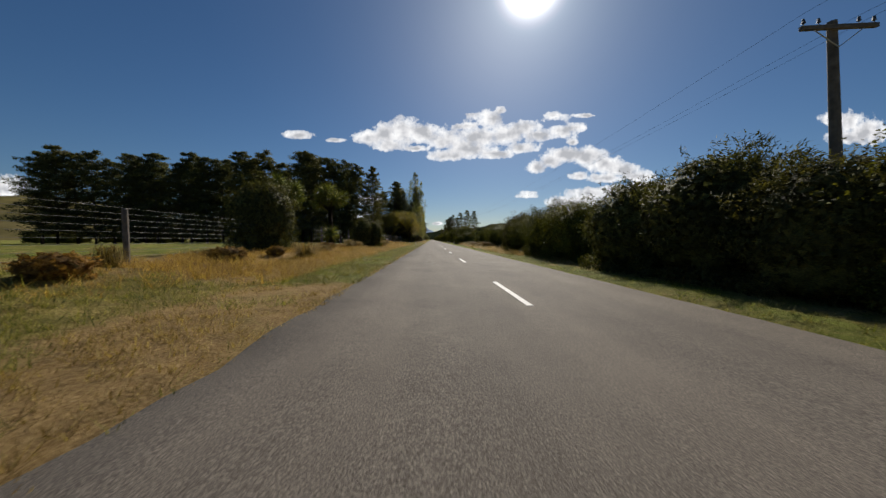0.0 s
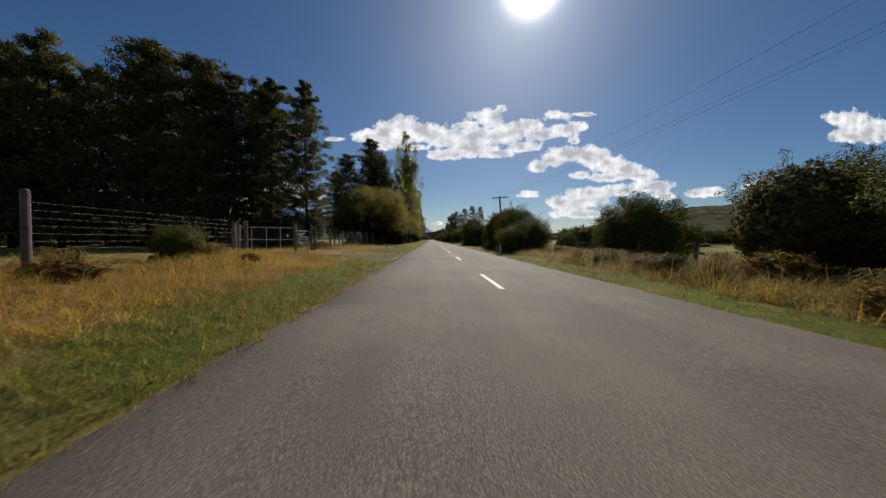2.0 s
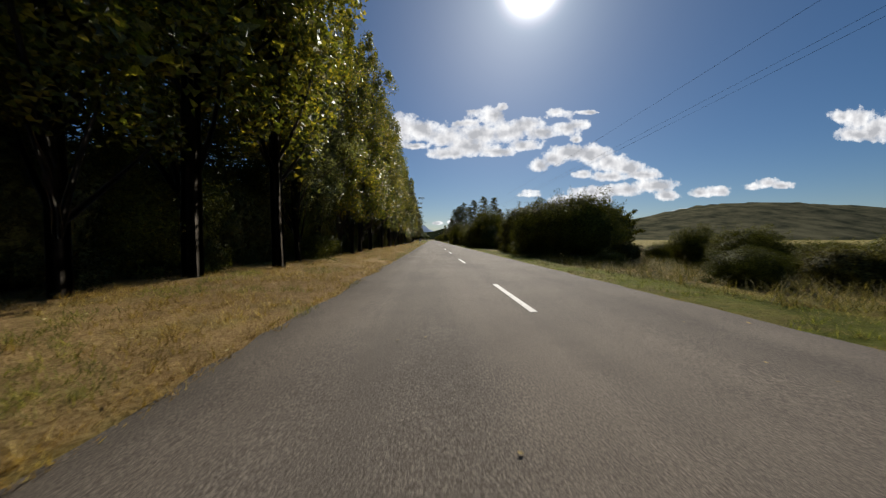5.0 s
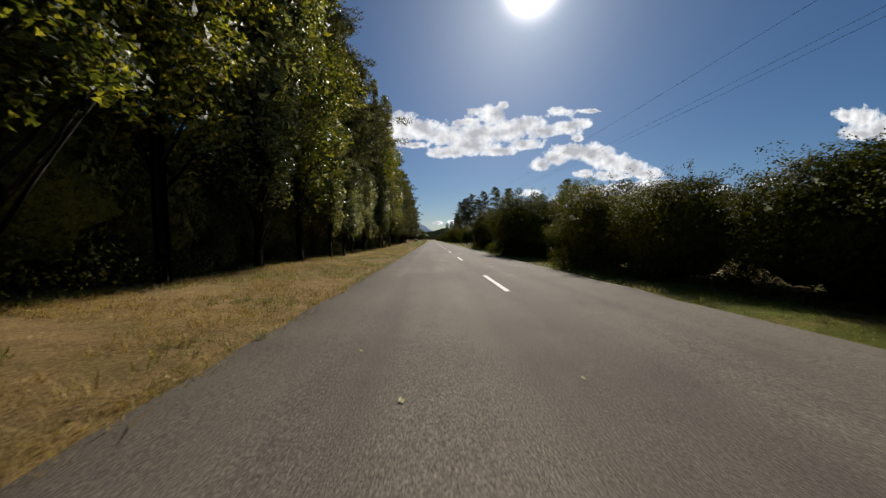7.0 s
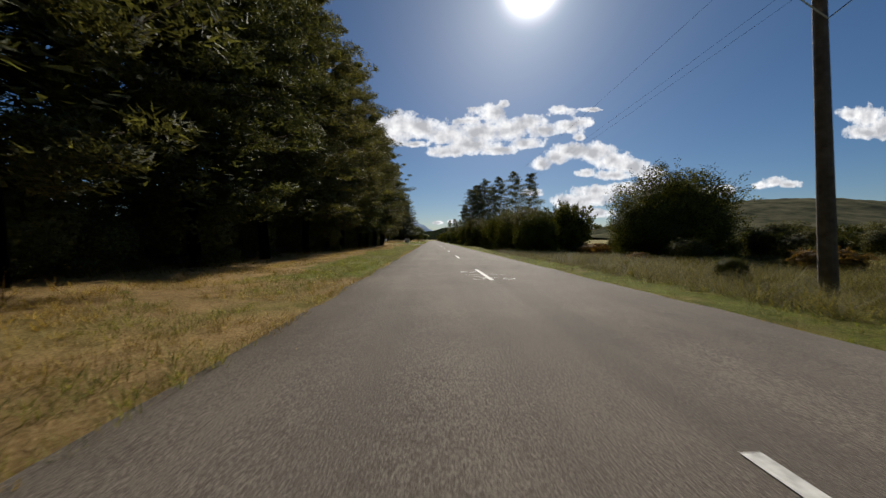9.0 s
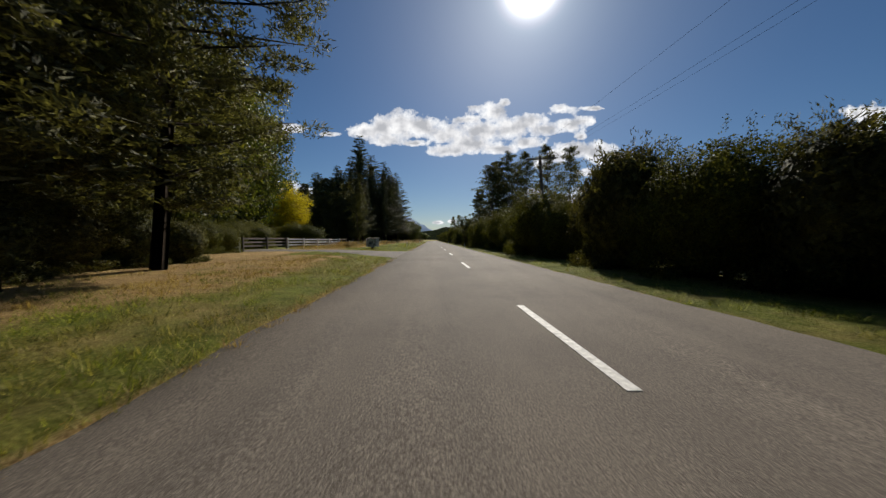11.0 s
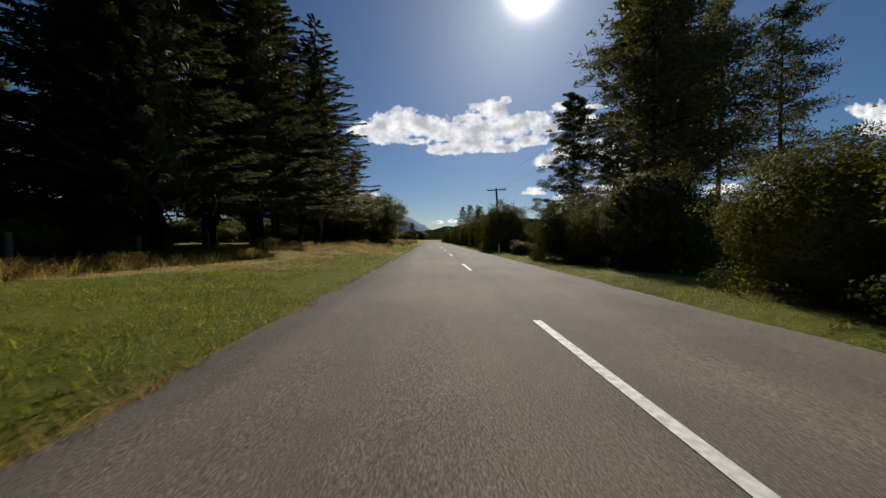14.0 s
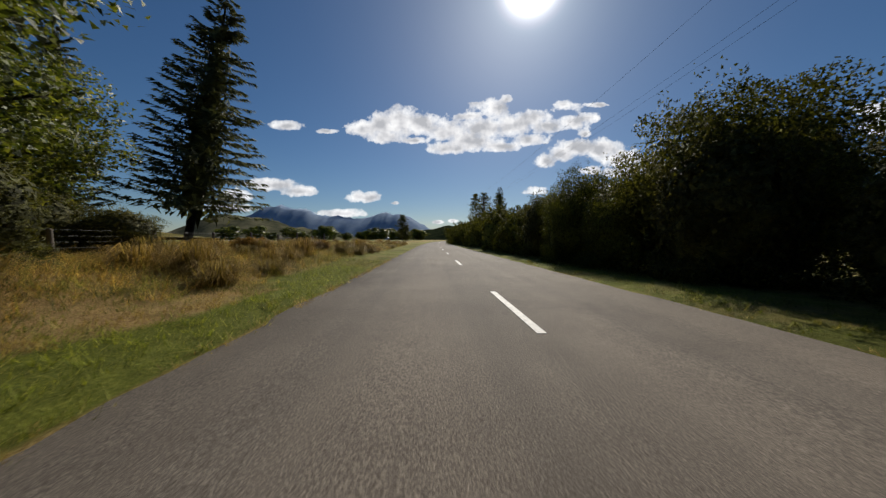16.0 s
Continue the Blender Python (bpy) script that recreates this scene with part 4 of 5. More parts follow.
for i in range(3):
    PATTERNS["tussock", i] = (make_tussock(340 + i), 0.8)
PATTERNS["bare", 0] = (make_bare(310, tufts=5, mat=M_WILLOW), 7.5)
PATTERNS["cabbage", 0] = (make_cabbage(320), 6.5)

rnd = random.Random(5)
tuft = random.Random(9)
LABELS = {
    "shrub": ("rounded dark green bush at the road edge", "bush", "roadside bushes"),
    "farshrub": ("rounded dark green bush behind the roadside scrub", "bush", "bushes behind the hedge"),
    "kanuka": ("dense fine-leaved dark scrub bush at the road edge", "bush", "roadside bushes"),
    "pine": ("tall dark green pine with a ragged crown", "tree", "roadside pines"),
    "beltpine": ("tall dark green pine in a dense shelter belt", "tree", "pine shelter belt"),
    "farbroad": ("distant dark leafy tree", "tree", "distant trees"),
    "tallpine": ("tall sparse pine with a bare trunk", "tree", "tall pines behind the hedge"),
    "nearspruce": ("dark spreading conifer with drooping boughs", "tree", "roadside conifers"),
    "nearpine": ("dark green roadside pine with low boughs", "tree", "roadside pines"),
    "spruce": ("dark conical spruce with drooping boughs", "tree", "roadside conifers"),
    "poplar": ("slender poplar with yellowing green leaves", "tree", "roadside poplar row"),
    "silver": ("slender poplar with pale silvery leaves", "tree", "roadside poplar row"),
    "willow": ("low spreading willow with olive leaves", "tree", ""),
    "yellow": ("round tree in bright golden autumn leaf", "tree", ""),
    "broad": ("large leafy green tree behind the fence", "tree", ""),
    "fruit": ("small leafy green tree in rough grass", "tree", "small trees by the field"),
    "fern": ("low mound of rust-brown bracken", "bracken", "bracken clumps"),
    "tussock": ("golden-brown tussock of long arching grass", "tussock", "grass tussocks"),
    "bare": ("nearly leafless pale-barked tree", "tree", ""),
    "cabbage": ("cabbage tree with tufts of sword leaves", "tree", "cabbage trees"),
}


def put(kind, x, y, h, wide=1.0, pick=None):
    n = sum(1 for k in PATTERNS if k[0] == kind)
    label, category, group = LABELS[kind]
    return plant((kind, rnd.randrange(n) if pick is None else pick), x + bend(y), y, h, rnd.uniform(0, 6.28), wide, label, category, group)


# hedge of scrub on the right: from, to, sideways, height
HEDGE = [(3, 12, 7.6, 4.2), (12, 18, 7.4, 3.9), (18, 24, 7.4, 4.4), (24, 32, 7.9, 4.2), (32, 40, 8.6, 3.9), (40, 52, 8.8, 4.3), (54, 60, 10.6, 4.3),
         (75.8, 81.8, 7.7, 3.7), (82, 94.5, 7.5, 5.4), (94.5, 98, 8.0, 3.5), (98.5, 104.5, 8.6, 1.6), (105.5, 113, 7.5, 5.5), (113, 118.5, 7.9, 4.6),
         (118, 138, 10.6, 2.3), (140, 157, 8.2, 4.5), (158, 162.5, 7.6, 3.0), (162.5, 165.5, 6.8, 4.2), (165.5, 171, 6.7, 4.9), (171, 178, 7.2, 3.3), (178, 185, 7.2, 4.2), (185, 189.5, 7.0, 3.9),
         (190, 198, 7.1, 5.2), (198.5, 202.0, 8.2, 2.3), (202.5, 211, 7.1, 5.6), (211, 213, 9.4, 4.8), (214, 220, 8.8, 4.2)]
HEDGE += [(243, 276, 8.4, 5.2), (276, 292, 7.7, 5.3), (292, 303, 7.6, 5.2), (303, 308, 7.7, 4.4), (308, 316, 7.5, 5.0), (316, 325, 7.4, 5.0), (325, 332.5, 7.2, 6.0), (333, 335.5, 7.8, 1.8),
          (336, 343, 7.4, 4.3), (346, 354, 7.9, 4.1), (366.3, 372, 7.5, 5.2), (372, 380, 7.4, 5.2), (380, 386, 7.6, 5.0), (386, 389, 8.4, 3.4), (390, 402, 7.6, 5.6), (402, 450, 7.6, 5.2)]
for a, b, d, h in HEDGE:
    y = a + 0.8
    while y < b:
        kind = "farshrub" if a >= 390 and y > 405 else ("kanuka" if rnd.random() < 0.3 else "shrub")
        put(kind, d + (0.85 if a < 100 else (0.4 if a < 216 or a > 360 else 0.7)) + rnd.uniform(-0.35, 0.7), y, (0.87 if a < 100 else 0.93) * h * rnd.uniform(0.72, 1.14), min(1.05, 4.5 / h) * rnd.uniform(0.86, 1.12))
        if rnd.random() < 0.22:
            put("farshrub", d + 5.0 + rnd.uniform(-0.5, 0.8), y + 0.6, 0.9 * h * rnd.uniform(0.9, 1.1), 0.85)
        y += rnd.uniform(2.8, 3.8)
y = 452
while y < 640:
    put("farshrub", 8.5 + rnd.uniform(-0.5, 1), y, rnd.uniform(4, 6), 1.4)
    y += 6
# single bushes
for x, y, h in [(11.9, 67.0, 4.2), (6.6, 74.6, 2.4), (7.6, 76.3, 2.2), (18, 86, 3.0), (14, 92, 2.6), (24, 79, 2.8), (7.2, 102.8, 1.6), (7.6, 104.2, 1.5), (16.5, 239, 6.6), (19.5, 241, 5.2),
                (14.6, 238, 4.4), (10.3, 392.5, 6.6), (26, 232, 2.2), (30, 240, 2.5), (34, 228, 2.0), (9.6, 196.5, 2.8), (10.6, 199.5, 3.2), (12, 203, 3.4), (16, 77, 2.2), (20.5, 83, 2.6), (13.8, 81, 2.0), (27, 88, 3.0), (33, 92, 3.2), (30, 70, 2.5), (38, 82, 3.0), (45, 74, 2.5)]:
    put("farshrub" if x > 13 and h < 4 else "shrub", x, y, h)
put("tallpine", 21, 218, 10.5, 1.2)
put("fruit", 15.4, 202.2, 8.0, 0.9)
for x, y, h in [(11.5, 198.5, 2.6), (12.2, 201.5, 2.8), (14.5, 199.5, 3.0), (15.0, 204.0, 3.2), (11.8, 205.5, 3.4)]:
    put("farshrub", x, y, h, 1.2)
for x, y, h in [(6.8, 358, 1.0), (7.2, 361, 1.2), (7.0, 364, 1.1), (9.4, 363.5, 2.0), (17, 231, 1.8), (21, 236, 2.4), (25, 240, 2.2), (13, 233, 1.4), (29, 236, 2.6), (36, 242, 2.8), (19, 246, 2.6)]:
    put("kanuka", x, y, h, 1.4)
for i in range(40):
    put("farshrub" if i % 3 else "kanuka", rnd.uniform(17, 26) + 1.3 * i, rnd.uniform(86, 100) + 0.9 * i, rnd.uniform(1.8, 3.6), rnd.uniform(1.2, 1.7))
for i in range(26):
    put("kanuka" if i % 3 else "fern", rnd.uniform(6.9, 10.4), 45 + i * 1.25 + rnd.uniform(-0.6, 0.6), rnd.uniform(0.45, 0.95), rnd.uniform(1.2, 1.8))
for i in range(22):
    put("kanuka" if i % 6 else "fern", rnd.uniform(8.5, 22), 222 + i * 1.05 + rnd.uniform(-0.6, 0.6), rnd.uniform(0.5, 1.1), rnd.uniform(1.2, 1.8))
for i in range(22):
    put("kanuka" if i % 2 else "shrub", rnd.uniform(7.6, 16), 117 + i * 1.05 + rnd.uniform(-0.6, 0.6), rnd.uniform(0.6, 1.5), rnd.uniform(1.1, 1.6))
for i in range(34):
    put("farshrub" if i % 2 else "kanuka", rnd.uniform(19, 24) + 0.75 * i, rnd.uniform(236, 258) + 0.3 * i, rnd.uniform(1.2, 2.4), rnd.uniform(1.3, 1.8))
put("shrub", 8.1, 169.3, 6.0, 0.62)
put("shrub", 8.4, 165.4, 5.3, 0.7)
for x, y, h in [(25, 366, 29), (35, 380, 33), (43, 381, 36), (51, 380, 35), (30, 374, 27)]:
    put("tallpine", x, y, h)
for x, y, h in [(22, 368, 27), (16.5, 371.0, 18)]:
    put("nearpine", x, y, h, 1.15)
put("tallpine", 18.8, 361, 24, 1.5)
for x, y, h in [(9.6, 357.6, 1.9), (10.6, 360.8, 2.6), (12.4, 356.2, 3.0), (13.0, 361.5, 3.6), (11.6, 363.8, 3.4)]:
    put("kanuka", x, y, h, 1.3)
put("spruce", 20, 478, 17, 1.1)
for x, y, h in [(15, 500, 18), (19, 510, 20), (24, 505, 19)]:
    put("tallpine", x, y, h)
# left: shelter belt across the paddock
for i in range(22):
    put("beltpine" if i > 5 else ("pine" if i > 1 else "nearpine"), -16.6 - i * 3.9 + rnd.uniform(-1, 1), 91 - i * 0.2 + rnd.uniform(-1.2, 1.2), rnd.uniform(21, 25) if i else 21.5, rnd.uniform(1.1, 1.3) if i else 0.95, rnd.randrange(4) % 2 if i < 2 else None)
for i in range(8):
    put("beltpine", -25 - i * 8.5 + rnd.uniform(-1, 1), 97 + rnd.uniform(-1.5, 1.5), rnd.uniform(20, 25))
for i in range(17):
    put("farshrub", -33 - i * 5.0 + rnd.uniform(-1.5, 1.5), 97 + rnd.uniform(-2, 2), rnd.uniform(2.4, 4.2), 1.4)
for i in range(9):
    put("farshrub", -21.0 - i * 2.2 + rnd.uniform(-0.5, 0.5), 94.5 + rnd.uniform(-0.8, 0.8), rnd.uniform(2.6, 4.0), 1.2)
put("cabbage", -10.8, 25.0, 5.8)
put("cabbage", -8.9, 29.8, 6.1, 1.15)
put("kanuka", -10.2, 20.6, 4.8, 0.85)
put("kanuka", -7.5, 36.4, 3.5, 0.66)
put("kanuka", -6.5, 37.9, 3.1, 0.62)
put("kanuka", -8.3, 38.2, 2.4, 0.8)
put("shrub", -9.2, 61, 1.5)
for i in range(12):
    put("fern", -rnd.uniform(6.4, 9.0), 8 + i * 4.8 + rnd.uniform(-1, 1), rnd.uniform(0.35, 0.65), rnd.uniform(0.9, 1.6))
for x, y, h in [(-8.4, 50, 1.2), (-9, 52, 1.1), (-7.6, 51, 0.9), (-10.5, 80, 0.9), (-9.5, 95, 0.8), (7.4, 359, 1.0), (8.0, 362.6, 1.0), (8.4, 365.5, 1.2), (7.2, 41, 0.9), (7.6, 49, 0.8), (7.0, 53, 0.7), (-7.4, 371, 0.8), (-8.2, 398, 0.9), (-7, 403, 0.8)]:
    put("fern", x, y, h, 1.4)
for x, y, h in [(-8.2, 43.5, 1.1), (-7.4, 45.0, 0.95), (-8.8, 45.8, 1.15), (-7.9, 47.2, 1.0), (-9.0, 48.4, 1.1), (-7.0, 48.6, 0.7)]:
    put("fern", x, y, h, 1.25)
for i in range(14):
    x, y = -tuft.uniform(6.0, 10.0), 9 + i * 4.0 + tuft.uniform(-0.8, 0.8)
    plant(("tussock", i % 3), x, y, tuft.uniform(0.5, 0.9), tuft.uniform(0, 6.28), tuft.uniform(1.0, 1.6), *LABELS["tussock"])
for i in range(76):
    x, y = -tuft.uniform(4.3, 11.0 if i % 3 else 20), 384 + i * 0.85 + tuft.uniform(-1.5, 1.5)
    plant(("tussock", i % 3), x, y, tuft.uniform(0.38, 0.72), tuft.uniform(0, 6.28), tuft.uniform(1.0, 1.7), *LABELS["tussock"])
for i in range(13):
    x, y = -tuft.uniform(4.4, 8.0), 386 + i * 2.2 + tuft.uniform(-1, 1)
    plant(("tussock", i % 3), x, y, tuft.uniform(0.55, 0.9), tuft.uniform(0, 6.28), tuft.uniform(0.9, 1.3), *LABELS["tussock"])
for i in range(30):
    x, y = -tuft.uniform(8.6, 11.5), 300 + i * 2.0 + tuft.uniform(-1, 1)
    plant(("tussock", i % 3), x, y, tuft.uniform(0.5, 0.9), tuft.uniform(0, 6.28), tuft.uniform(1.0, 1.5), *LABELS["tussock"])
for i in range(12):
    x, y = tuft.uniform(6.8, 9.5), 42 + i * 2.9 + tuft.uniform(-0.6, 0.6)
    plant(("tussock", i % 3), x, y, tuft.uniform(0.45, 0.85), tuft.uniform(0, 6.28), tuft.uniform(1.0, 1.5), *LABELS["tussock"])
# roadside cluster and poplar row
put("bare", -12.6, 101, 7.8)
put("bare", -14.2, 99.5, 7.0)
for x, y, h in [(-10.6, 103.6, 10.4), (-8.5, 106.6, 10.6), (-7.3, 110.2, 8.8), (-13.5, 107, 9.5), (-10.4, 109.6, 11.0)]:
    put("willow", x, y, h)
for i in range(16):
    put("kanuka", -rnd.uniform(8.6, 11.5), 100.5 + i * 1.35, rnd.uniform(0.9, 2.2), 1.1)
for x, y, h in [(-9.6, 116, 18.0), (-8.8, 119.5, 15.5), (-6.6, 113.8, 12.5), (-6.3, 117.4, 15.0)]:
    put("silver", x, y, h, 1.25)
for x, y, h in [(-16.5, 113, 17.5), (-13, 116.5, 21.5), (-19.5, 114.5, 14.5), (-11.5, 121, 20)]:
    put("pine", x, y, h, 1.15)
y = 121.5
while y < 214:
    small = 186.5 < y < 205
    h = 25 if 127 < y < 133 else (17.5 if y < 125 else (9.0 if small else 18.0))
    put("silver" if small or rnd.random() < 0.25 else "poplar", (-5.8 if small else -5.9) + rnd.uniform(-0.6, 0.5), y, h * rnd.uniform(0.85, 1.1), 1.5 if small else rnd.uniform(1.15, 1.4))
    if small:
        put("nearpine", -8.9 + rnd.uniform(-0.4, 0.4), y + 1.2, rnd.uniform(18, 21), 1.25)
    y += rnd.uniform(2.6, 3.7)
y = 122.0
while y < 212:
    put("beltpine", -12.8 + rnd.uniform(-1, 1), y, rnd.uniform(15, 19), 1.1)
    y += rnd.uniform(4.0, 5.2)
y = 121.0
while y < 212:
    put("kanuka" if rnd.random() < 0.6 else "shrub", -8.5 + rnd.uniform(-0.5, 0.5), y, rnd.uniform(3.5, 6.0), 0.95)
    y += rnd.uniform(2.6, 3.6)
y = 123.0
while y < 212:
    put("kanuka", -6.7 + rnd.uniform(-0.4, 0.4), y, rnd.uniform(0.8, 1.7), 0.7)
    y += rnd.uniform(6.0, 11.0)
y = 116.0
while y < 214:
    put("farshrub", -13.0 + rnd.uniform(-0.8, 0.8), y, rnd.uniform(2.6, 4.2), 1.15)
    y += rnd.uniform(3.0, 4.0)
y = 214.5
while y < 276:
    put("nearpine", -8.4 + rnd.uniform(-0.4, 0.4), y, rnd.uniform(16, 18.5), 1.3)
    put("beltpine", -14 + rnd.uniform(-0.8, 0.8), y + 2, rnd.uniform(16, 20), 1.1)
    put("kanuka", -10 + rnd.uniform(-0.6, 0.6), y + 1, rnd.uniform(2.2, 3.6), 1.2)
    put("kanuka", -10.4 + rnd.uniform(-0.6, 0.6), y + 3.2, rnd.uniform(1.8, 3.2), 1.3)
    y += rnd.uniform(4.2, 5.6)
# garden trees behind the white fence
put("nearspruce", -16.0, 281.0, 19, 1.4)
put("broad", -17.2, 286.0, 17, 0.9)
put("broad", -23.8, 305, 22, 0.85)
put("broad", -21.5, 296.5, 20, 0.8)
put("broad", -29, 300, 21)
put("shrub", -15.6, 288.4, 2.4)
put("shrub", -14.8, 284.6, 2.8)
put("broad", -26, 309, 18, 0.85)
put("broad", -38, 310, 15)
for i in range(7):
    put("shrub" if i < 3 else "farshrub", -18.5 - i * 2.6 + rnd.uniform(-0.5, 0.5), 293 + i * 1.6 + rnd.uniform(-0.8, 0.8), rnd.uniform(2.4, 3.6), 1.2)
for x, y, h in [(-17.5, 297, 2.6), (-19, 298.5, 3.2), (-20.5, 300.5, 3.2), (-22, 303.5, 3.6), (-24, 306, 3.4)]:
    put("shrub", x, y, h, 1.2)
for i in range(10):
    put("shrub", -17 - i * 1.7 + rnd.uniform(-0.4, 0.4), 309 + i * 0.9 + rnd.uniform(-0.6, 0.6), rnd.uniform(2.6, 3.6), 1.15)
for i in range(12):
    put("farshrub", -14 - i * 3.4 + rnd.uniform(-0.8, 0.8), 352 + rnd.uniform(-3, 3), rnd.uniform(2.2, 3.6), 1.2)
put("nearpine", -14.5, 329.5, 13.5, 1.0)
put("yellow", -27.2, 321, 11.1, 1.02)
for x, y, h in [(-10.9, 366.5, 22), (-12.8, 362, 22), (-14, 361, 24), (-20, 356, 30.2), (-12.5, 350, 18), (-17, 345, 17), (-24, 348, 20), (-30, 352, 19), (-36, 347, 17), (-44, 355, 18), (-27, 362, 22),
                (-13.2, 374.0, 21), (-22, 368, 21), (-50, 350, 16), (-11.5, 357, 19), (-16, 352, 20), (-33, 358, 20), (-40, 352, 18), (-20, 343, 15), (-16.5, 337.5, 16.5), (-17.6, 361, 26), (-23.5, 360, 24)]:
    put("nearspruce" if x > -18 else "spruce", x, y, h, rnd.uniform(1.1, 1.35) if x < -12.3 or y < 360 else 1.3)
for x, y, h in [(-26, 343, 16), (-31, 346, 15), (-37, 341, 13), (-43, 345, 15), (-23, 340, 15), (-20.5, 335, 11.5), (-48, 340, 17), (-33, 372, 20), (-40, 366, 17), (-52, 372, 19), (-19, 338, 14), (-28, 378, 18), (-46, 380, 18), (-60, 365, 17)]:
    put("pine", x, y, h)
for x, y, h in [(-9.0, 375, 6.2), (-7.4, 380.3, 6.6), (-7.4, 383.4, 8.0), (-8.8, 385.4, 8.4), (-11.5, 380, 7.6), (-13, 391, 7.6), (-12.5, 373, 6.5), (-12, 385, 8)]:
    put("fruit", x, y, h, 1.25)
for x, y, h in [(-9.6, 377.5, 2.4), (-10.4, 381.5, 3.0), (-9.4, 384.4, 2.4), (-10.2, 389, 3.0), (-12.5, 378, 3.2), (-13.5, 386, 3.2), (-14.5, 392, 3.4), (-16.5, 396, 3.0), (-19.5, 397, 3.4), (-23, 398, 3.2), (-14.5, 398, 2.4)]:
    put("kanuka", x, y, h, 1.4)
for i in range(9):
    put("farshrub", -23 - i * 4.2 + rnd.uniform(-1, 1), 399 + rnd.uniform(-2, 2), rnd.uniform(3.0, 5.0), 1.5)
for x, y, h in [(-7.6, 383.6, 3.8), (-9.2, 385.2, 4.4), (-8.4, 381.8, 3.2)]:
    put("shrub", x, y, h, 0.95)
leaning = put("spruce", -21.0, 411, 22.5, 1.25)
leaning.matrix_basis = leaning.matrix_basis @ Matrix.Rotation(-leaning.rotation_euler.z, 4, "Z") @ Matrix.Rotation(radians(10), 4, "Y")
put("nearspruce", -20, 385, 20, 1.3)
put("nearspruce", -14.8, 381, 17, 1.1)
for x, y, h in [(-8.5, 376.4, 3.6), (-9.3, 378.6, 4.6), (-7.8, 378.2, 2.8), (-8.2, 382.6, 3.8)]:
    put("bare", x, y, h, 1.3)
for x, y, h in [(-26, 406, 17), (-30, 405, 19.5), (-41, 407, 17), (-22, 400, 12), (-50, 405, 17)]:
    put("spruce", x, y, h, 0.9)
for x, y, h in [(-9, 478, 8), (-7.5, 476, 5)]:
    put("pine", x, y, h, 1.4)
# far trees beyond the paddocks
for i in range(16):
    put("beltpine", -45 - i * 9 + rnd.uniform(-3, 3), 235 + rnd.uniform(-8, 8), rnd.uniform(12, 18), 1.3)
for i in range(22):
    put("farbroad", -14 - i * 5 + rnd.uniform(-2.5, 2.5), 566 + rnd.uniform(-14, 14), rnd.uniform(4.0, 8.5), rnd.uniform(1.5, 2.1))
put("pine", -22, 108, 3.8, 1.6)
for x, y, h in [(-70, 345, 16), (-80, 335, 15), (-64, 338, 15), (-92, 350, 17), (-56, 331, 13), (-104, 345, 16)]:
    put("beltpine", x, y, h, 1.3)
for x, y, h in [(-13.5, 112, 3.4), (-16, 117, 4.0), (-14, 121, 3.6), (-18, 126, 4.2), (-15.5, 131, 3.8)]:
    put("kanuka", x, y, h, 1.2)


# ---- grass ----
def bare_spot(x, y):
    return (-16 < x < -1.5 and drive_span(x)[0] - 0.1 < y < drive_span(x)[1] + 0.1) or (68.6 < y < 72.6 and -12 < x < -2.3 and noise.noise(Vector((x * 0.8, y * 0.8, 0))) > -0.12)


def grass(name, mat, label, zones, seed, fresh):
    """zones: x0, x1, y0, y1, tufts a square metre, blade length. fresh: which lushness it takes."""
    rng = np.random.default_rng(seed)
    co, nor, tri = [], [], []
    n0 = 0
    for x0, x1, y0, y1, per, tall in zones:
        n = int((x1 - x0) * (y1 - y0) * per)
        x, y = rng.uniform(x0, x1, n), rng.uniform(y0, y1, n)
        keep = np.array([fresh[0] <= lush(a, b) + noise.noise(Vector((a * 0.7, b * 0.7, 4.0))) * 0.35 < fresh[1] and not bare_spot(a, b)
                         and noise.noise(Vector((a * 0.5, b * 0.5, seed))) > -0.3 for a, b in zip(x, y)], dtype=bool)
        x, y = x[keep], y[keep]
        if not len(x):
            continue
        z = np.array([relief(a, b) for a, b in zip(x, y)])
        B = 10
        big = np.repeat(rng.uniform(0.6, 1.4, len(x)), B)
        x, y, z = (np.repeat(v, B) for v in (x, y, z))
        m = len(x)
        x, y = x + rng.normal(0, 0.03 + 0.12 * tall, m), y + rng.normal(0, 0.03 + 0.12 * tall, m)
        L = tall * big * rng.uniform(0.4, 1.2, m)
        a, lean = rng.uniform(0, 6.28, m), rng.uniform(0.3, 2.0, m)
        w = 0.0045 + 0.008 * L
        foot = np.stack([x, y, z - 0.02], 1)
        side = np.stack([-np.sin(a) * w, np.cos(a) * w, 0 * a], 1)
        tip = foot + np.stack([np.cos(a) * lean * L, np.sin(a) * lean * L, L], 1)
        flat = np.cross(side, tip - foot)
        flip = np.where(flat[:, 2:3] < 0, -1.0, 1.0)
        side = side * flip
        co.append(np.stack([foot - side, foot + side, tip], 1).reshape(-1, 3))
        nor.append(np.repeat(unit(unit(flat * flip) * 0.5 + np.array([0, 0, 0.5])), 3, axis=0))
        tri.append(np.arange(m * 3).reshape(m, 3) + n0)
        n0 += m * 3
    me = raw_mesh(name, np.concatenate(co), np.concatenate(tri))
    me.normals_split_custom_set_from_vertices(np.concatenate(nor).astype(np.float32))
    tagged(mesh_part(name, me, mat), label, "grass", kind="stuff")


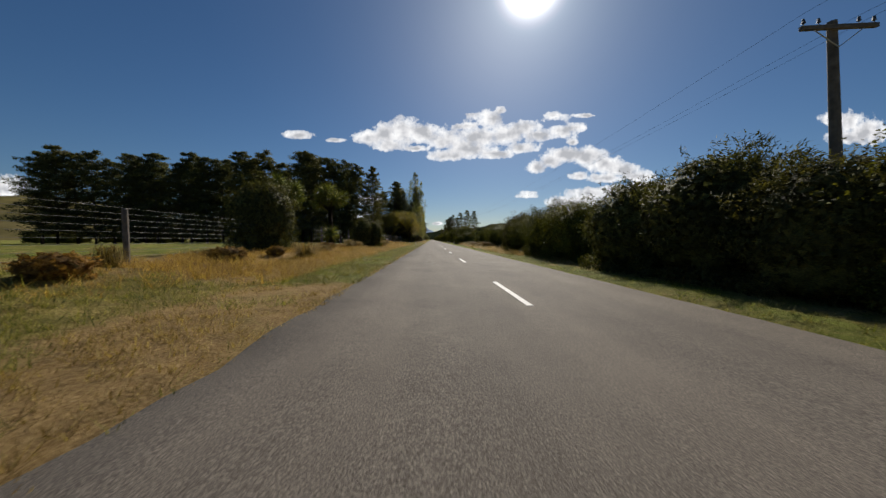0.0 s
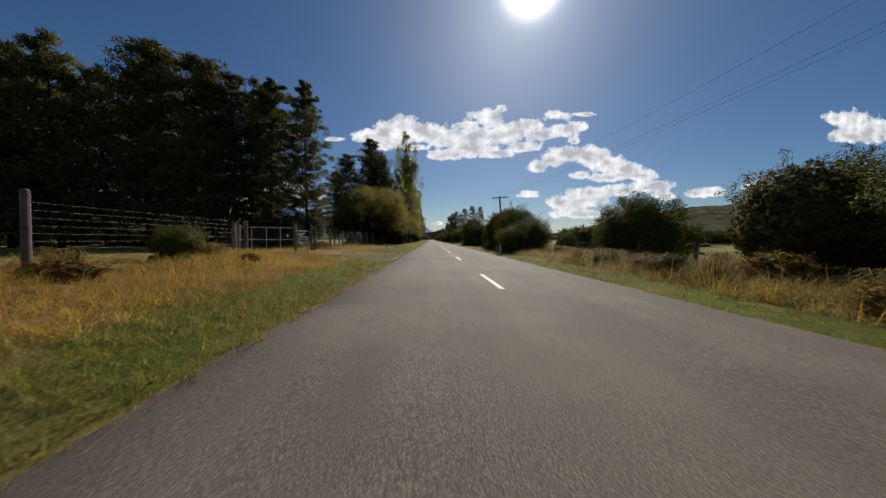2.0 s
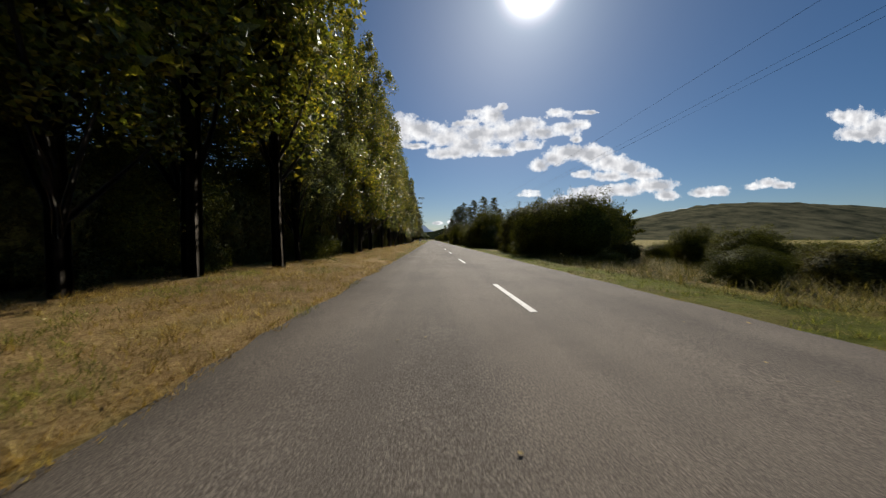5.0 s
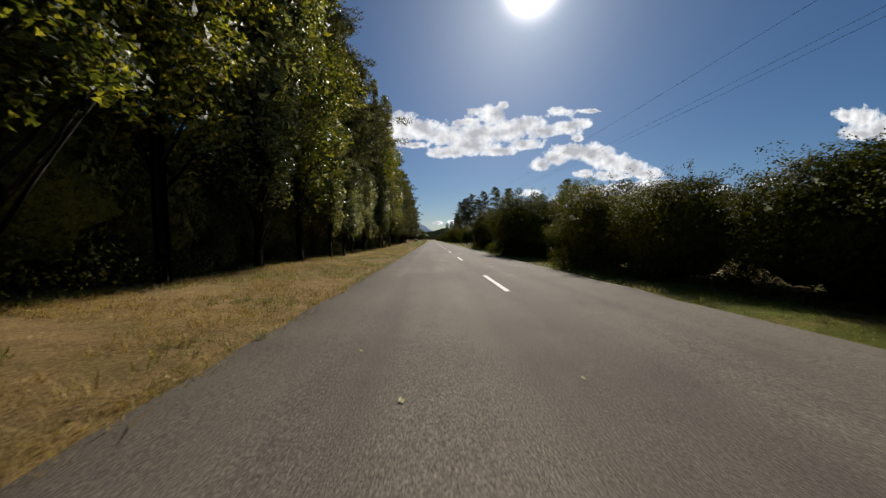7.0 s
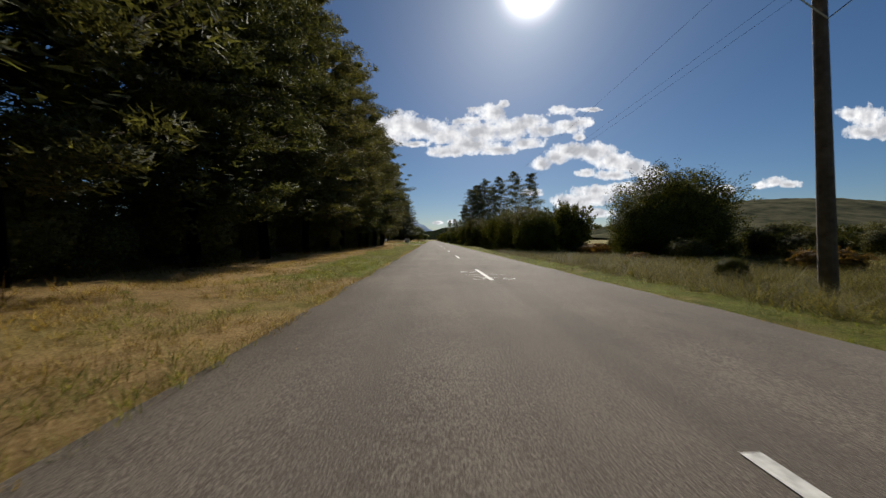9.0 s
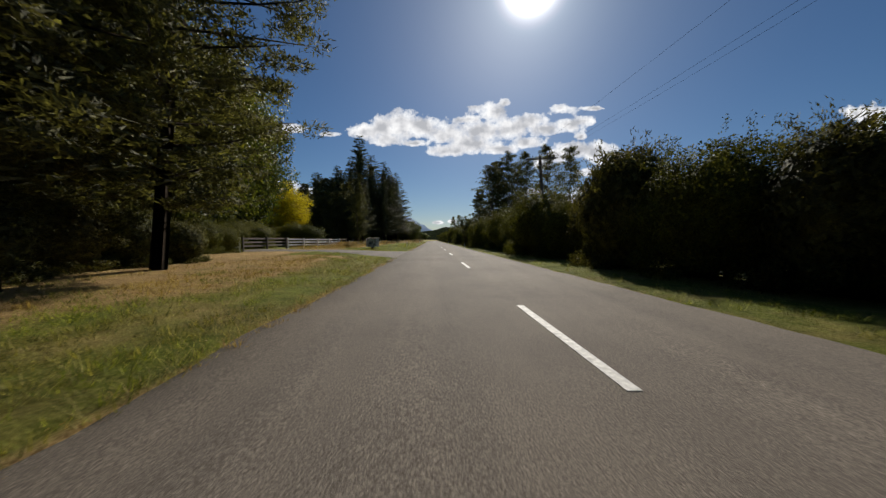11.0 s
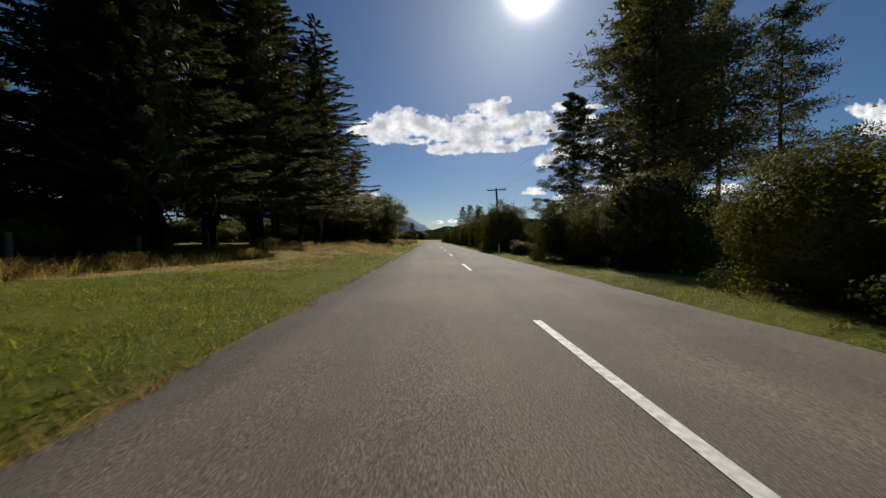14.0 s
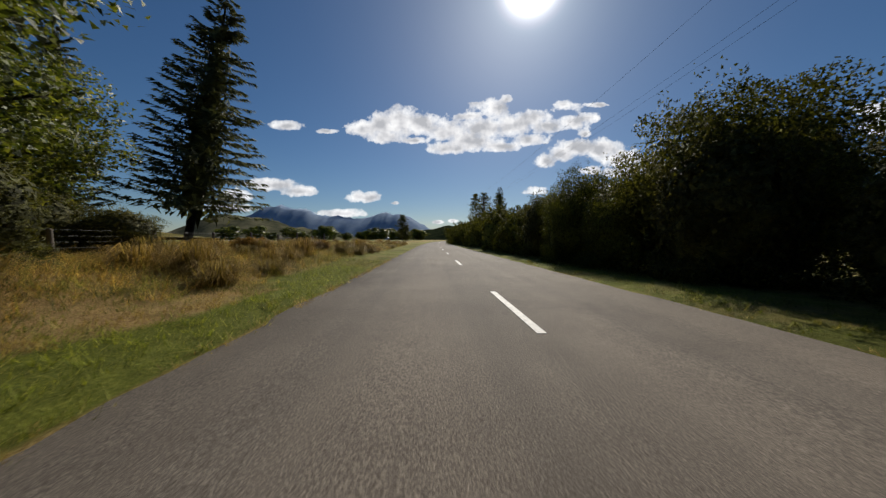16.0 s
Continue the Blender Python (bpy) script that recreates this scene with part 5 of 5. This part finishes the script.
VERGES = [(-6.5, -1.86, 1, 400, 38, 0.13), (-8.5, -6.5, 1, 400, 12, 0.12), (4.72, 7.0, 1, 400, 16, 0.11)]
grass("green_grass", M_GRASS_GREEN, "short green roadside grass", VERGES, 1, (0.64, 9))
grass("straw_grass", M_GRASS_STRAW, "short dry straw-coloured grass", VERGES + [(-2.3, -1.86, 1, 400, 26, 0.1)], 2, (-9, 0.3))
grass("mixed_grass", M_GRASS_MIX, "fading green and straw verge grass", VERGES + [(-4.6, -1.86, 9, 66, 26, 0.17), (-3.0, -1.86, 66, 400, 20, 0.12)], 3, (0.3, 0.7))
ROUGH = [(-14, -7.5, 76, 106, 3.5, 0.36), (-13.5, -8.6, 294, 372, 4.0, 0.42), (-11, -4.0, 356, 384, 6.0, 0.3), (-18, -4.6, 384, 450, 2.0, 0.26)]
grass("long_dry_grass", M_GRASS_STRAW, "long dry straw-coloured grass", ROUGH + [(6.5, 13, 52, 78, 3.5, 0.55), (5.6, 8, 24, 52, 2.0, 0.45), (-40, -18, 398, 450, 0.4, 0.5)], 5, (-9, 9))
grass("long_mixed_grass", M_GRASS_MIX, "long half-green verge grass", ROUGH + [(-10.5, -4.2, 1, 66, 4.0, 0.28), (6, 7.4, 22, 76, 5, 0.35), (-14, -4.2, 384, 450, 8, 0.3)], 6, (0.2, 9))
grass("golden_grass", M_GOLD_GRASS, "dense golden-brown long grass", [(-10.5, -4.0, 9, 66, 34.0, 0.26), (-10.5, -5.5, 1, 9, 14, 0.22), (-9.4, -7.0, 76, 104, 6, 0.3), (6.0, 8.5, 22, 78, 12, 0.42), (-14, -4.4, 384, 450, 9.0, 0.3), (-26, -14, 388, 450, 4.0, 0.4), (-10, -7, 356, 388, 4, 0.4)], 8, (-9, 9))
grass("rank_grass", M_RANK, "tall dull seeding grass on the verge", [(5.9, 14, 214, 246, 30, 0.36), (14, 28, 216, 250, 8, 0.42), (6.4, 14, 44, 80, 20, 0.36), (6.2, 15, 114, 142, 14, 0.36), (-14, -4.6, 384, 440, 9, 0.28)], 11, (-9, 9))
grass("straw_fringe", M_GRASS_STRAW, "pale dry grass fringe along the seal", [(-2.28, -1.84, 1, 400, 34, 0.065), (4.62, 4.95, 1, 400, 16, 0.06), (-11.5, -2.5, 292.5, 294.3, 20, 0.1)], 12, (-9, 9))
grass("bracken", M_BRACKEN, "rust-brown bracken and dead stalks", [(-11, -5.5, 2, 66, 1.2, 0.34), (-11.5, -8.5, 76, 106, 2.5, 0.55), (-10, -7, 206, 262, 2.5, 0.4), (-13, -9.6, 296, 345, 3, 0.55), (-12, -6, 372, 400, 1.8, 0.45), (6.2, 8, 2, 60, 1.5, 0.4)], 7, (-9, 9))


# ---- fences, gate, poles, buildings ----
def fence_post(name, x, y, h, r, parent=None, mat=None):
    bm = bmesh.new()
    rod(bm, (0, 0, -0.3), (0, 0, h - 0.03), r, r * 0.94, 10)
    rod(bm, (0, 0, h - 0.03), (0, 0, h), r * 0.94, r * 0.6, 10)
    ob = part(name, bm, mat or M_POST, parent)
    ob.matrix_basis = pose(x, y, relief(x, y), rnd.uniform(-2, 2), rnd.uniform(-2, 2), rnd.uniform(0, 360))
    return ob


def wire_fence(pts, label, h, wires, gap):
    """A post and wire fence through pts."""
    f = tagged(new("wire_fence"), label, "fence", "farm fences")
    for (xa, ya), (xb, yb) in zip(pts, pts[1:]):
        n = max(1, round(math.hypot(xb - xa, yb - ya) / gap))
        for k in range(n + (1 if (xb, yb) == pts[-1] else 0)):
            fence_post("post", xa + (xb - xa) * k / n, ya + (yb - ya) * k / n, h, 0.09, f)
        for k in range(wires):
            bm = bmesh.new()
            z = 0.15 + (h - 0.25) * k / (wires - 1)
            rod(bm, (xa, ya, z + relief(xa, ya)), (xb, yb, z + relief(xb, yb)), 0.0035, 0.0035, 4)
            part("wire", bm, M_WIRE, f)
    return f


wire_fence([(-9.6, -16.2), (-9.6, 66)], "tall deer fence of timber posts and wires", 1.95, 10, 9.13)
wire_fence([(-9.6, 66), (-13.6, 71.6)], "short return of timber posts and wires", 1.9, 8, 4.0)
wire_fence([(-9.8, 76.5), (-9.2, 100)], "tall deer fence of timber posts and wires", 1.95, 10, 4.0)
wire_fence([(-12.9, 313.8), (-13.0, 372), (-14, 430)], "low post and wire fence in long grass", 1.15, 5, 4.5)
wire_fence([(10.8, 58), (11.0, 76)], "low wire fence beside the scrub", 1.1, 4, 4.0)


def mesh_gate():
    """A tall double farm gate of steel tube with netting."""
    e = tagged(new("farm_gate"), "closed tall galvanised steel mesh farm gate", "gate")
    a, b = Vector((-13.6, 71.7, 0.1)), Vector((-10.3, 73.8, 0.1))
    L = (b - a).length
    e.matrix_basis = Matrix.Translation(a) @ Matrix.Rotation(math.atan2(b.y - a.y, b.x - a.x), 4, "Z")
    for z in (0.12, 1.0, 1.88):
        bm = bmesh.new()
        rod(bm, (0.12, 0, z), (L - 0.12, 0, z), 0.024)
        part("rail", bm, M_STEEL, e)
    for k in range(5):
        x = 0.12 + (L - 0.24) * k / 4
        bm = bmesh.new()
        rod(bm, (x, 0, 0.12), (x, 0, 1.88), 0.02)
        part("upright", bm, M_STEEL, e)
    bm = bmesh.new()
    for k in range(26):
        rod(bm, (0.12 + (L - 0.24) * k / 25, 0.02, 0.12), (0.12 + (L - 0.24) * k / 25, 0.02, 1.88), 0.003, 0.003, 4)
    for k in range(13):
        rod(bm, (0.12, 0.02, 0.12 + 1.76 * k / 12), (L - 0.12, 0.02, 0.12 + 1.76 * k / 12), 0.003, 0.003, 4)
    part("netting", bm, M_WIRE, e, "fine wire netting")
    bm = bmesh.new()
    box(bm, (0.12, 0.01, 0.2), Matrix.Translation((L * 0.86, -0.03, 1.3)))
    part("notice", bm, M_WHITE, e, "small white notice")
    for p in (a, b):
        tagged(fence_post("gate_post", p.x, p.y, 2.15, 0.12), "stout round timber gate post", "post", "gate posts")
    tagged(fence_post("gate_post", -9.9, 76.0, 2.0, 0.11), "stout round timber gate post", "post", "gate posts")
    r = tagged(new("timber_rail"), "timber rail between two fence posts", "fence")
    bm = bmesh.new()
    rod(bm, (-10.3, 73.8, 1.75), (-9.9, 76.0, 1.75), 0.06)
    part("rail", bm, M_POST, r)


mesh_gate()
M_RED = plain("sign_red", (0.5, 0.04, 0.03), 0.5)
M_INK = plain("sign_ink", (0.06, 0.06, 0.07), 0.6)


def farm_sign():
    e = tagged(new("gate_sign"), "white notice board with a red panel on the rail", "sign")
    e.matrix_basis = pose(-10.05, 74.75, 1.05, 0, 0, 40)
    bm = bmesh.new()
    box(bm, (0.62, 0.02, 0.62), Matrix(), 0.005)
    board = part("board", bm, M_WHITE, e)
    bm = bmesh.new()
    box(bm, (0.5, 0.008, 0.14), Matrix.Translation((0, -0.016, -0.02)))
    part("red_panel", bm, M_RED, board)
    for k, z in enumerate((0.22, 0.13, -0.15, -0.23)):
        bm = bmesh.new()
        box(bm, (0.46 - 0.08 * (k % 2), 0.006, 0.045), Matrix.Translation((0, -0.015, z)))
        part("text_bar", bm, M_INK, board)
    for x in (-0.28, 0.28):
        bm = bmesh.new()
        rod(bm, (x, 0.03, -1.1), (x, 0.03, 0.3), 0.025)
        part("stake", bm, M_POST, e)


farm_sign()


def rail_fence(pts, label, rails, gap, mat, h=1.12, name="white_rail_fence"):
    f = tagged(new(name), label, "fence", "rail fences")
    for (xa, ya), (xb, yb) in zip(pts, pts[1:]):
        L = math.hypot(xb - xa, yb - ya)
        turn = math.degrees(math.atan2(yb - ya, xb - xa))
        n = max(1, round(L / gap))
        for k in range(n + 1):
            x, y = xa + (xb - xa) * k / n, ya + (yb - ya) * k / n
            bm = bmesh.new()
            box(bm, (0.12, 0.12, h + 0.3), Matrix.Translation((0, 0, h / 2 - 0.12)), 0.008)
            part("post", bm, mat, f).matrix_basis = pose(x, y, relief(x, y), 0, 0, turn)
            if k == n:
                continue
            x2, y2 = xa + (xb - xa) * (k + 1) / n, ya + (yb - ya) * (k + 1) / n
            for r in range(rails):
                z = h - 0.12 - r * (h - 0.2) / rails
                bm = bmesh.new()
                box(bm, (L / n - 0.006, 0.035, 0.15), Matrix.Translation((0, 0.08, 0)), 0.004)
                part("rail", bm, mat, f).matrix_basis = pose((x + x2) / 2, (y + y2) / 2, (relief(x, y) + relief(x2, y2)) / 2 + z, 0, 0, turn)
    return f


rail_fence([(-19.0, 287.2), (-15.3, 290.3)], "white painted three-rail timber fence by the drive", 3, 2.5, M_WHITE)
rail_fence([(-14.8, 298.0), (-12.75, 309.6)], "white painted three-rail timber fence", 3, 2.7, M_WHITE)
rail_fence([(-12.75, 309.85), (-12.9, 313.6)], "weathered timber post with one pale rail", 1, 2.3, M_POST, 1.15, "timber_rail_fence")
rail_fence([(-15.2, 290.6), (-14.85, 297.7)], "weathered open-rail gate at the end of the drive", 3, 3.5, M_POST, 1.15, "driveway_gate")


def mail_hut():
    """A big weathered box on a stump at the road edge."""
    e = tagged(new("mail_box"), "large weathered white timber mail box on a stump", "mailbox")
    x, y = -5.95, 297.8
    e.matrix_basis = pose(x, y, relief(x, y), 0, 0, -12)
    m, n, l, p = material("peeling_white_boards")
    c = coords(n, l, stretch=(4.0, 4.0, 1.6))
    l.new(ramp(n, l, noise_of(n, l, 2.2, 6.0, c, 0.7), [(0.42, (0.07, 0.06, 0.05)), (0.49, (0.42, 0.4, 0.35)), (0.66, (0.7, 0.68, 0.62))]), p.inputs["Base Color"])
    p.inputs["Roughness"].default_value = 0.9
    for k in range(7):
        bm = bmesh.new()
        box(bm, (0.14, 0.03, 0.86), Matrix.Translation((-0.45 + 0.15 * k, -0.42, 0.68 + rnd.uniform(-0.012, 0.012))), 0.004)
        part("board", bm, m, e)
        bm = bmesh.new()
        box(bm, (0.03, 0.11, 0.86), Matrix.Translation((0.53, -0.36 + 0.12 * k, 0.68)), 0.004)
        part("board", bm, m, e)
    bm = bmesh.new()
    box(bm, (1.0, 0.78, 0.84), Matrix.Translation((0, 0.0, 0.68)))
    part("box_body", bm, M_POST, e)
    bm = bmesh.new()
    box(bm, (1.2, 1.0, 0.05), Matrix.Translation((0, 0, 1.14)) @ Matrix.Rotation(0.05, 4, "X"), 0.006)
    part("roof", bm, M_POST, e, "flat weathered dark board roof")
    bm = bmesh.new()
    rod(bm, (0, 0, -0.2), (0, 0, 0.26), 0.18)
    part("stump", bm, M_POST, e)
    bm = bmesh.new()
    box(bm, (0.3, 0.012, 0.22), Matrix.Translation((-0.1, -0.445, 0.62)))
    part("slot_door", bm, M_INK, e, "dark opening")


mail_hut()


# ---- power line ----
def power_pole(double):
    """A timber pole 7.4 m high with one or two crossarms."""
    e = new("power_pole")
    bm = bmesh.new()
    rod(bm, (0, 0, -0.5), (0, 0, 7.5), 0.165, 0.11, 12)
    part("pole", bm, M_POST, e)
    for k, z in enumerate((7.25, 6.6) if double else (7.25,)):
        bm = bmesh.new()
        box(bm, (2.3, 0.1, 0.12), Matrix.Translation((0, -0.16, z)), 0.008)
        arm = part("crossarm", bm, M_POST, e)
        for x in (-1.05, -0.6, 0.6, 1.05):
            bm = bmesh.new()
            rod(bm, (x, -0.16, z + 0.06), (x, -0.16, z + 0.16), 0.012)
            rod(bm, (x, -0.16, z + 0.14), (x, -0.16, z + 0.2), 0.05, 0.035)
            rod(bm, (x, -0.16, z + 0.2), (x, -0.16, z + 0.26), 0.035, 0.03)
            part("insulator", bm, M_INK, arm, "brown glazed insulator")
        for s in (-1, 1):
            bm = bmesh.new()
            rod(bm, (s * 0.75, -0.16, z - 0.05), (0, -0.14, z - 0.55), 0.014)
            part("brace", bm, M_STEEL, e)
    return e


POLES = [(12.1, 9.7, 0), (10.4, 95, 0), (9.0, 224.2, 1), (9.0, 288, 0), (8.7, 374, 0), (8.6, 430, 0), (9.2, 500, 0)]
single, double = power_pole(False), power_pole(True)
taken = set()
for x, y, two in POLES:
    src = double if two else single
    m = pose(x + bend(y), y, relief(x, y), 0, -4.0, 0)
    if two in taken:
        p = copy_thing(src, m)
    else:
        taken.add(two)
        p = src
        p.matrix_basis = m
    tagged(p, "timber power pole with two crossarms" if two else "timber power pole with one crossarm", "power pole", "power line poles")
for (xa, ya, _), (xb, yb, _) in zip([(10.2, -70, 0)] + POLES, POLES):
    for off in (-1.05, 0.6, 1.05):
        f = np.linspace(0, 1, 13)
        line = np.stack([xa + (xb - xa) * f + off - 0.5 + np.array([bend(ya + (yb - ya) * k) for k in f]), ya + (yb - ya) * f - 0.16,
                         7.48 - 4 * 0.012 * (yb - ya) * f * (1 - f)], 1)
        s = Soup()
        s.tube(line, np.full(13, 0.0045), 4)
        tagged(mesh_part("power_wire", s.mesh("power_wire"), M_INK), "thin dark overhead power wire between poles", "wire", "overhead wires")


# ---- marker posts ----
def marker(x, y, h=0.75):
    e = tagged(new("marker_post"), "short white road edge marker post with dark band", "marker post", "edge marker posts")
    e.matrix_basis = pose(x, y, relief(x, y), rnd.uniform(-3, 3), rnd.uniform(-3, 3), 0)
    bm = bmesh.new()
    box(bm, (0.1, 0.04, h + 0.2), Matrix.Translation((0, 0, h / 2 - 0.1)), 0.006)
    stake = part("post", bm, M_WHITE, e)
    bm = bmesh.new()
    box(bm, (0.104, 0.045, 0.1), Matrix.Translation((0, 0, h - 0.14)))
    part("band", bm, M_INK, stake, "dark reflector band")


for x, y in [(5.1, 72.2), (-3.5, 74.2), (4.95, 212.6), (-3.2, 215.3), (4.95, 309.4), (-3.5, 313), (5.3, 358.6), (-3.2, 360.2)]:
    marker(x, y)


# ---- sheds ----
def shed(x, y, L, h, turn):
    e = tagged(new("farm_shed"), "long low white sheet-iron farm shed", "shed", "farm sheds")
    e.matrix_basis = pose(x, y, -0.05, 0, 0, turn)
    D = 9.0
    bm = bmesh.new()
    box(bm, (L, D, h), Matrix.Translation((0, 0, h / 2)))
    wall = part("wall", bm, M_SHED, e)
    for s in (-1, 1):
        bm = bmesh.new()
        box(bm, (L + 0.6, D / 2 + 0.5, 0.06), Matrix.Translation((0, s * D / 4, h + 0.45)) @ Matrix.Rotation(-s * 0.19, 4, "X"))
        part("roof", bm, M_STEEL, e, "low-pitched sheet-iron roof")
    for k in range(int(L // 5)):
        bm = bmesh.new()
        box(bm, (1.6, 0.06, 1.2), Matrix.Translation((-L / 2 + 3 + 5 * k, -D / 2 - 0.02, h * 0.55)))
        part("window", bm, M_INK, wall, "dark window opening")


shed(-78, 182, 14, 2.8, 5)
shed(-60, 184, 16, 2.9, 2)
shed(-92, 190, 14, 2.8, 4)
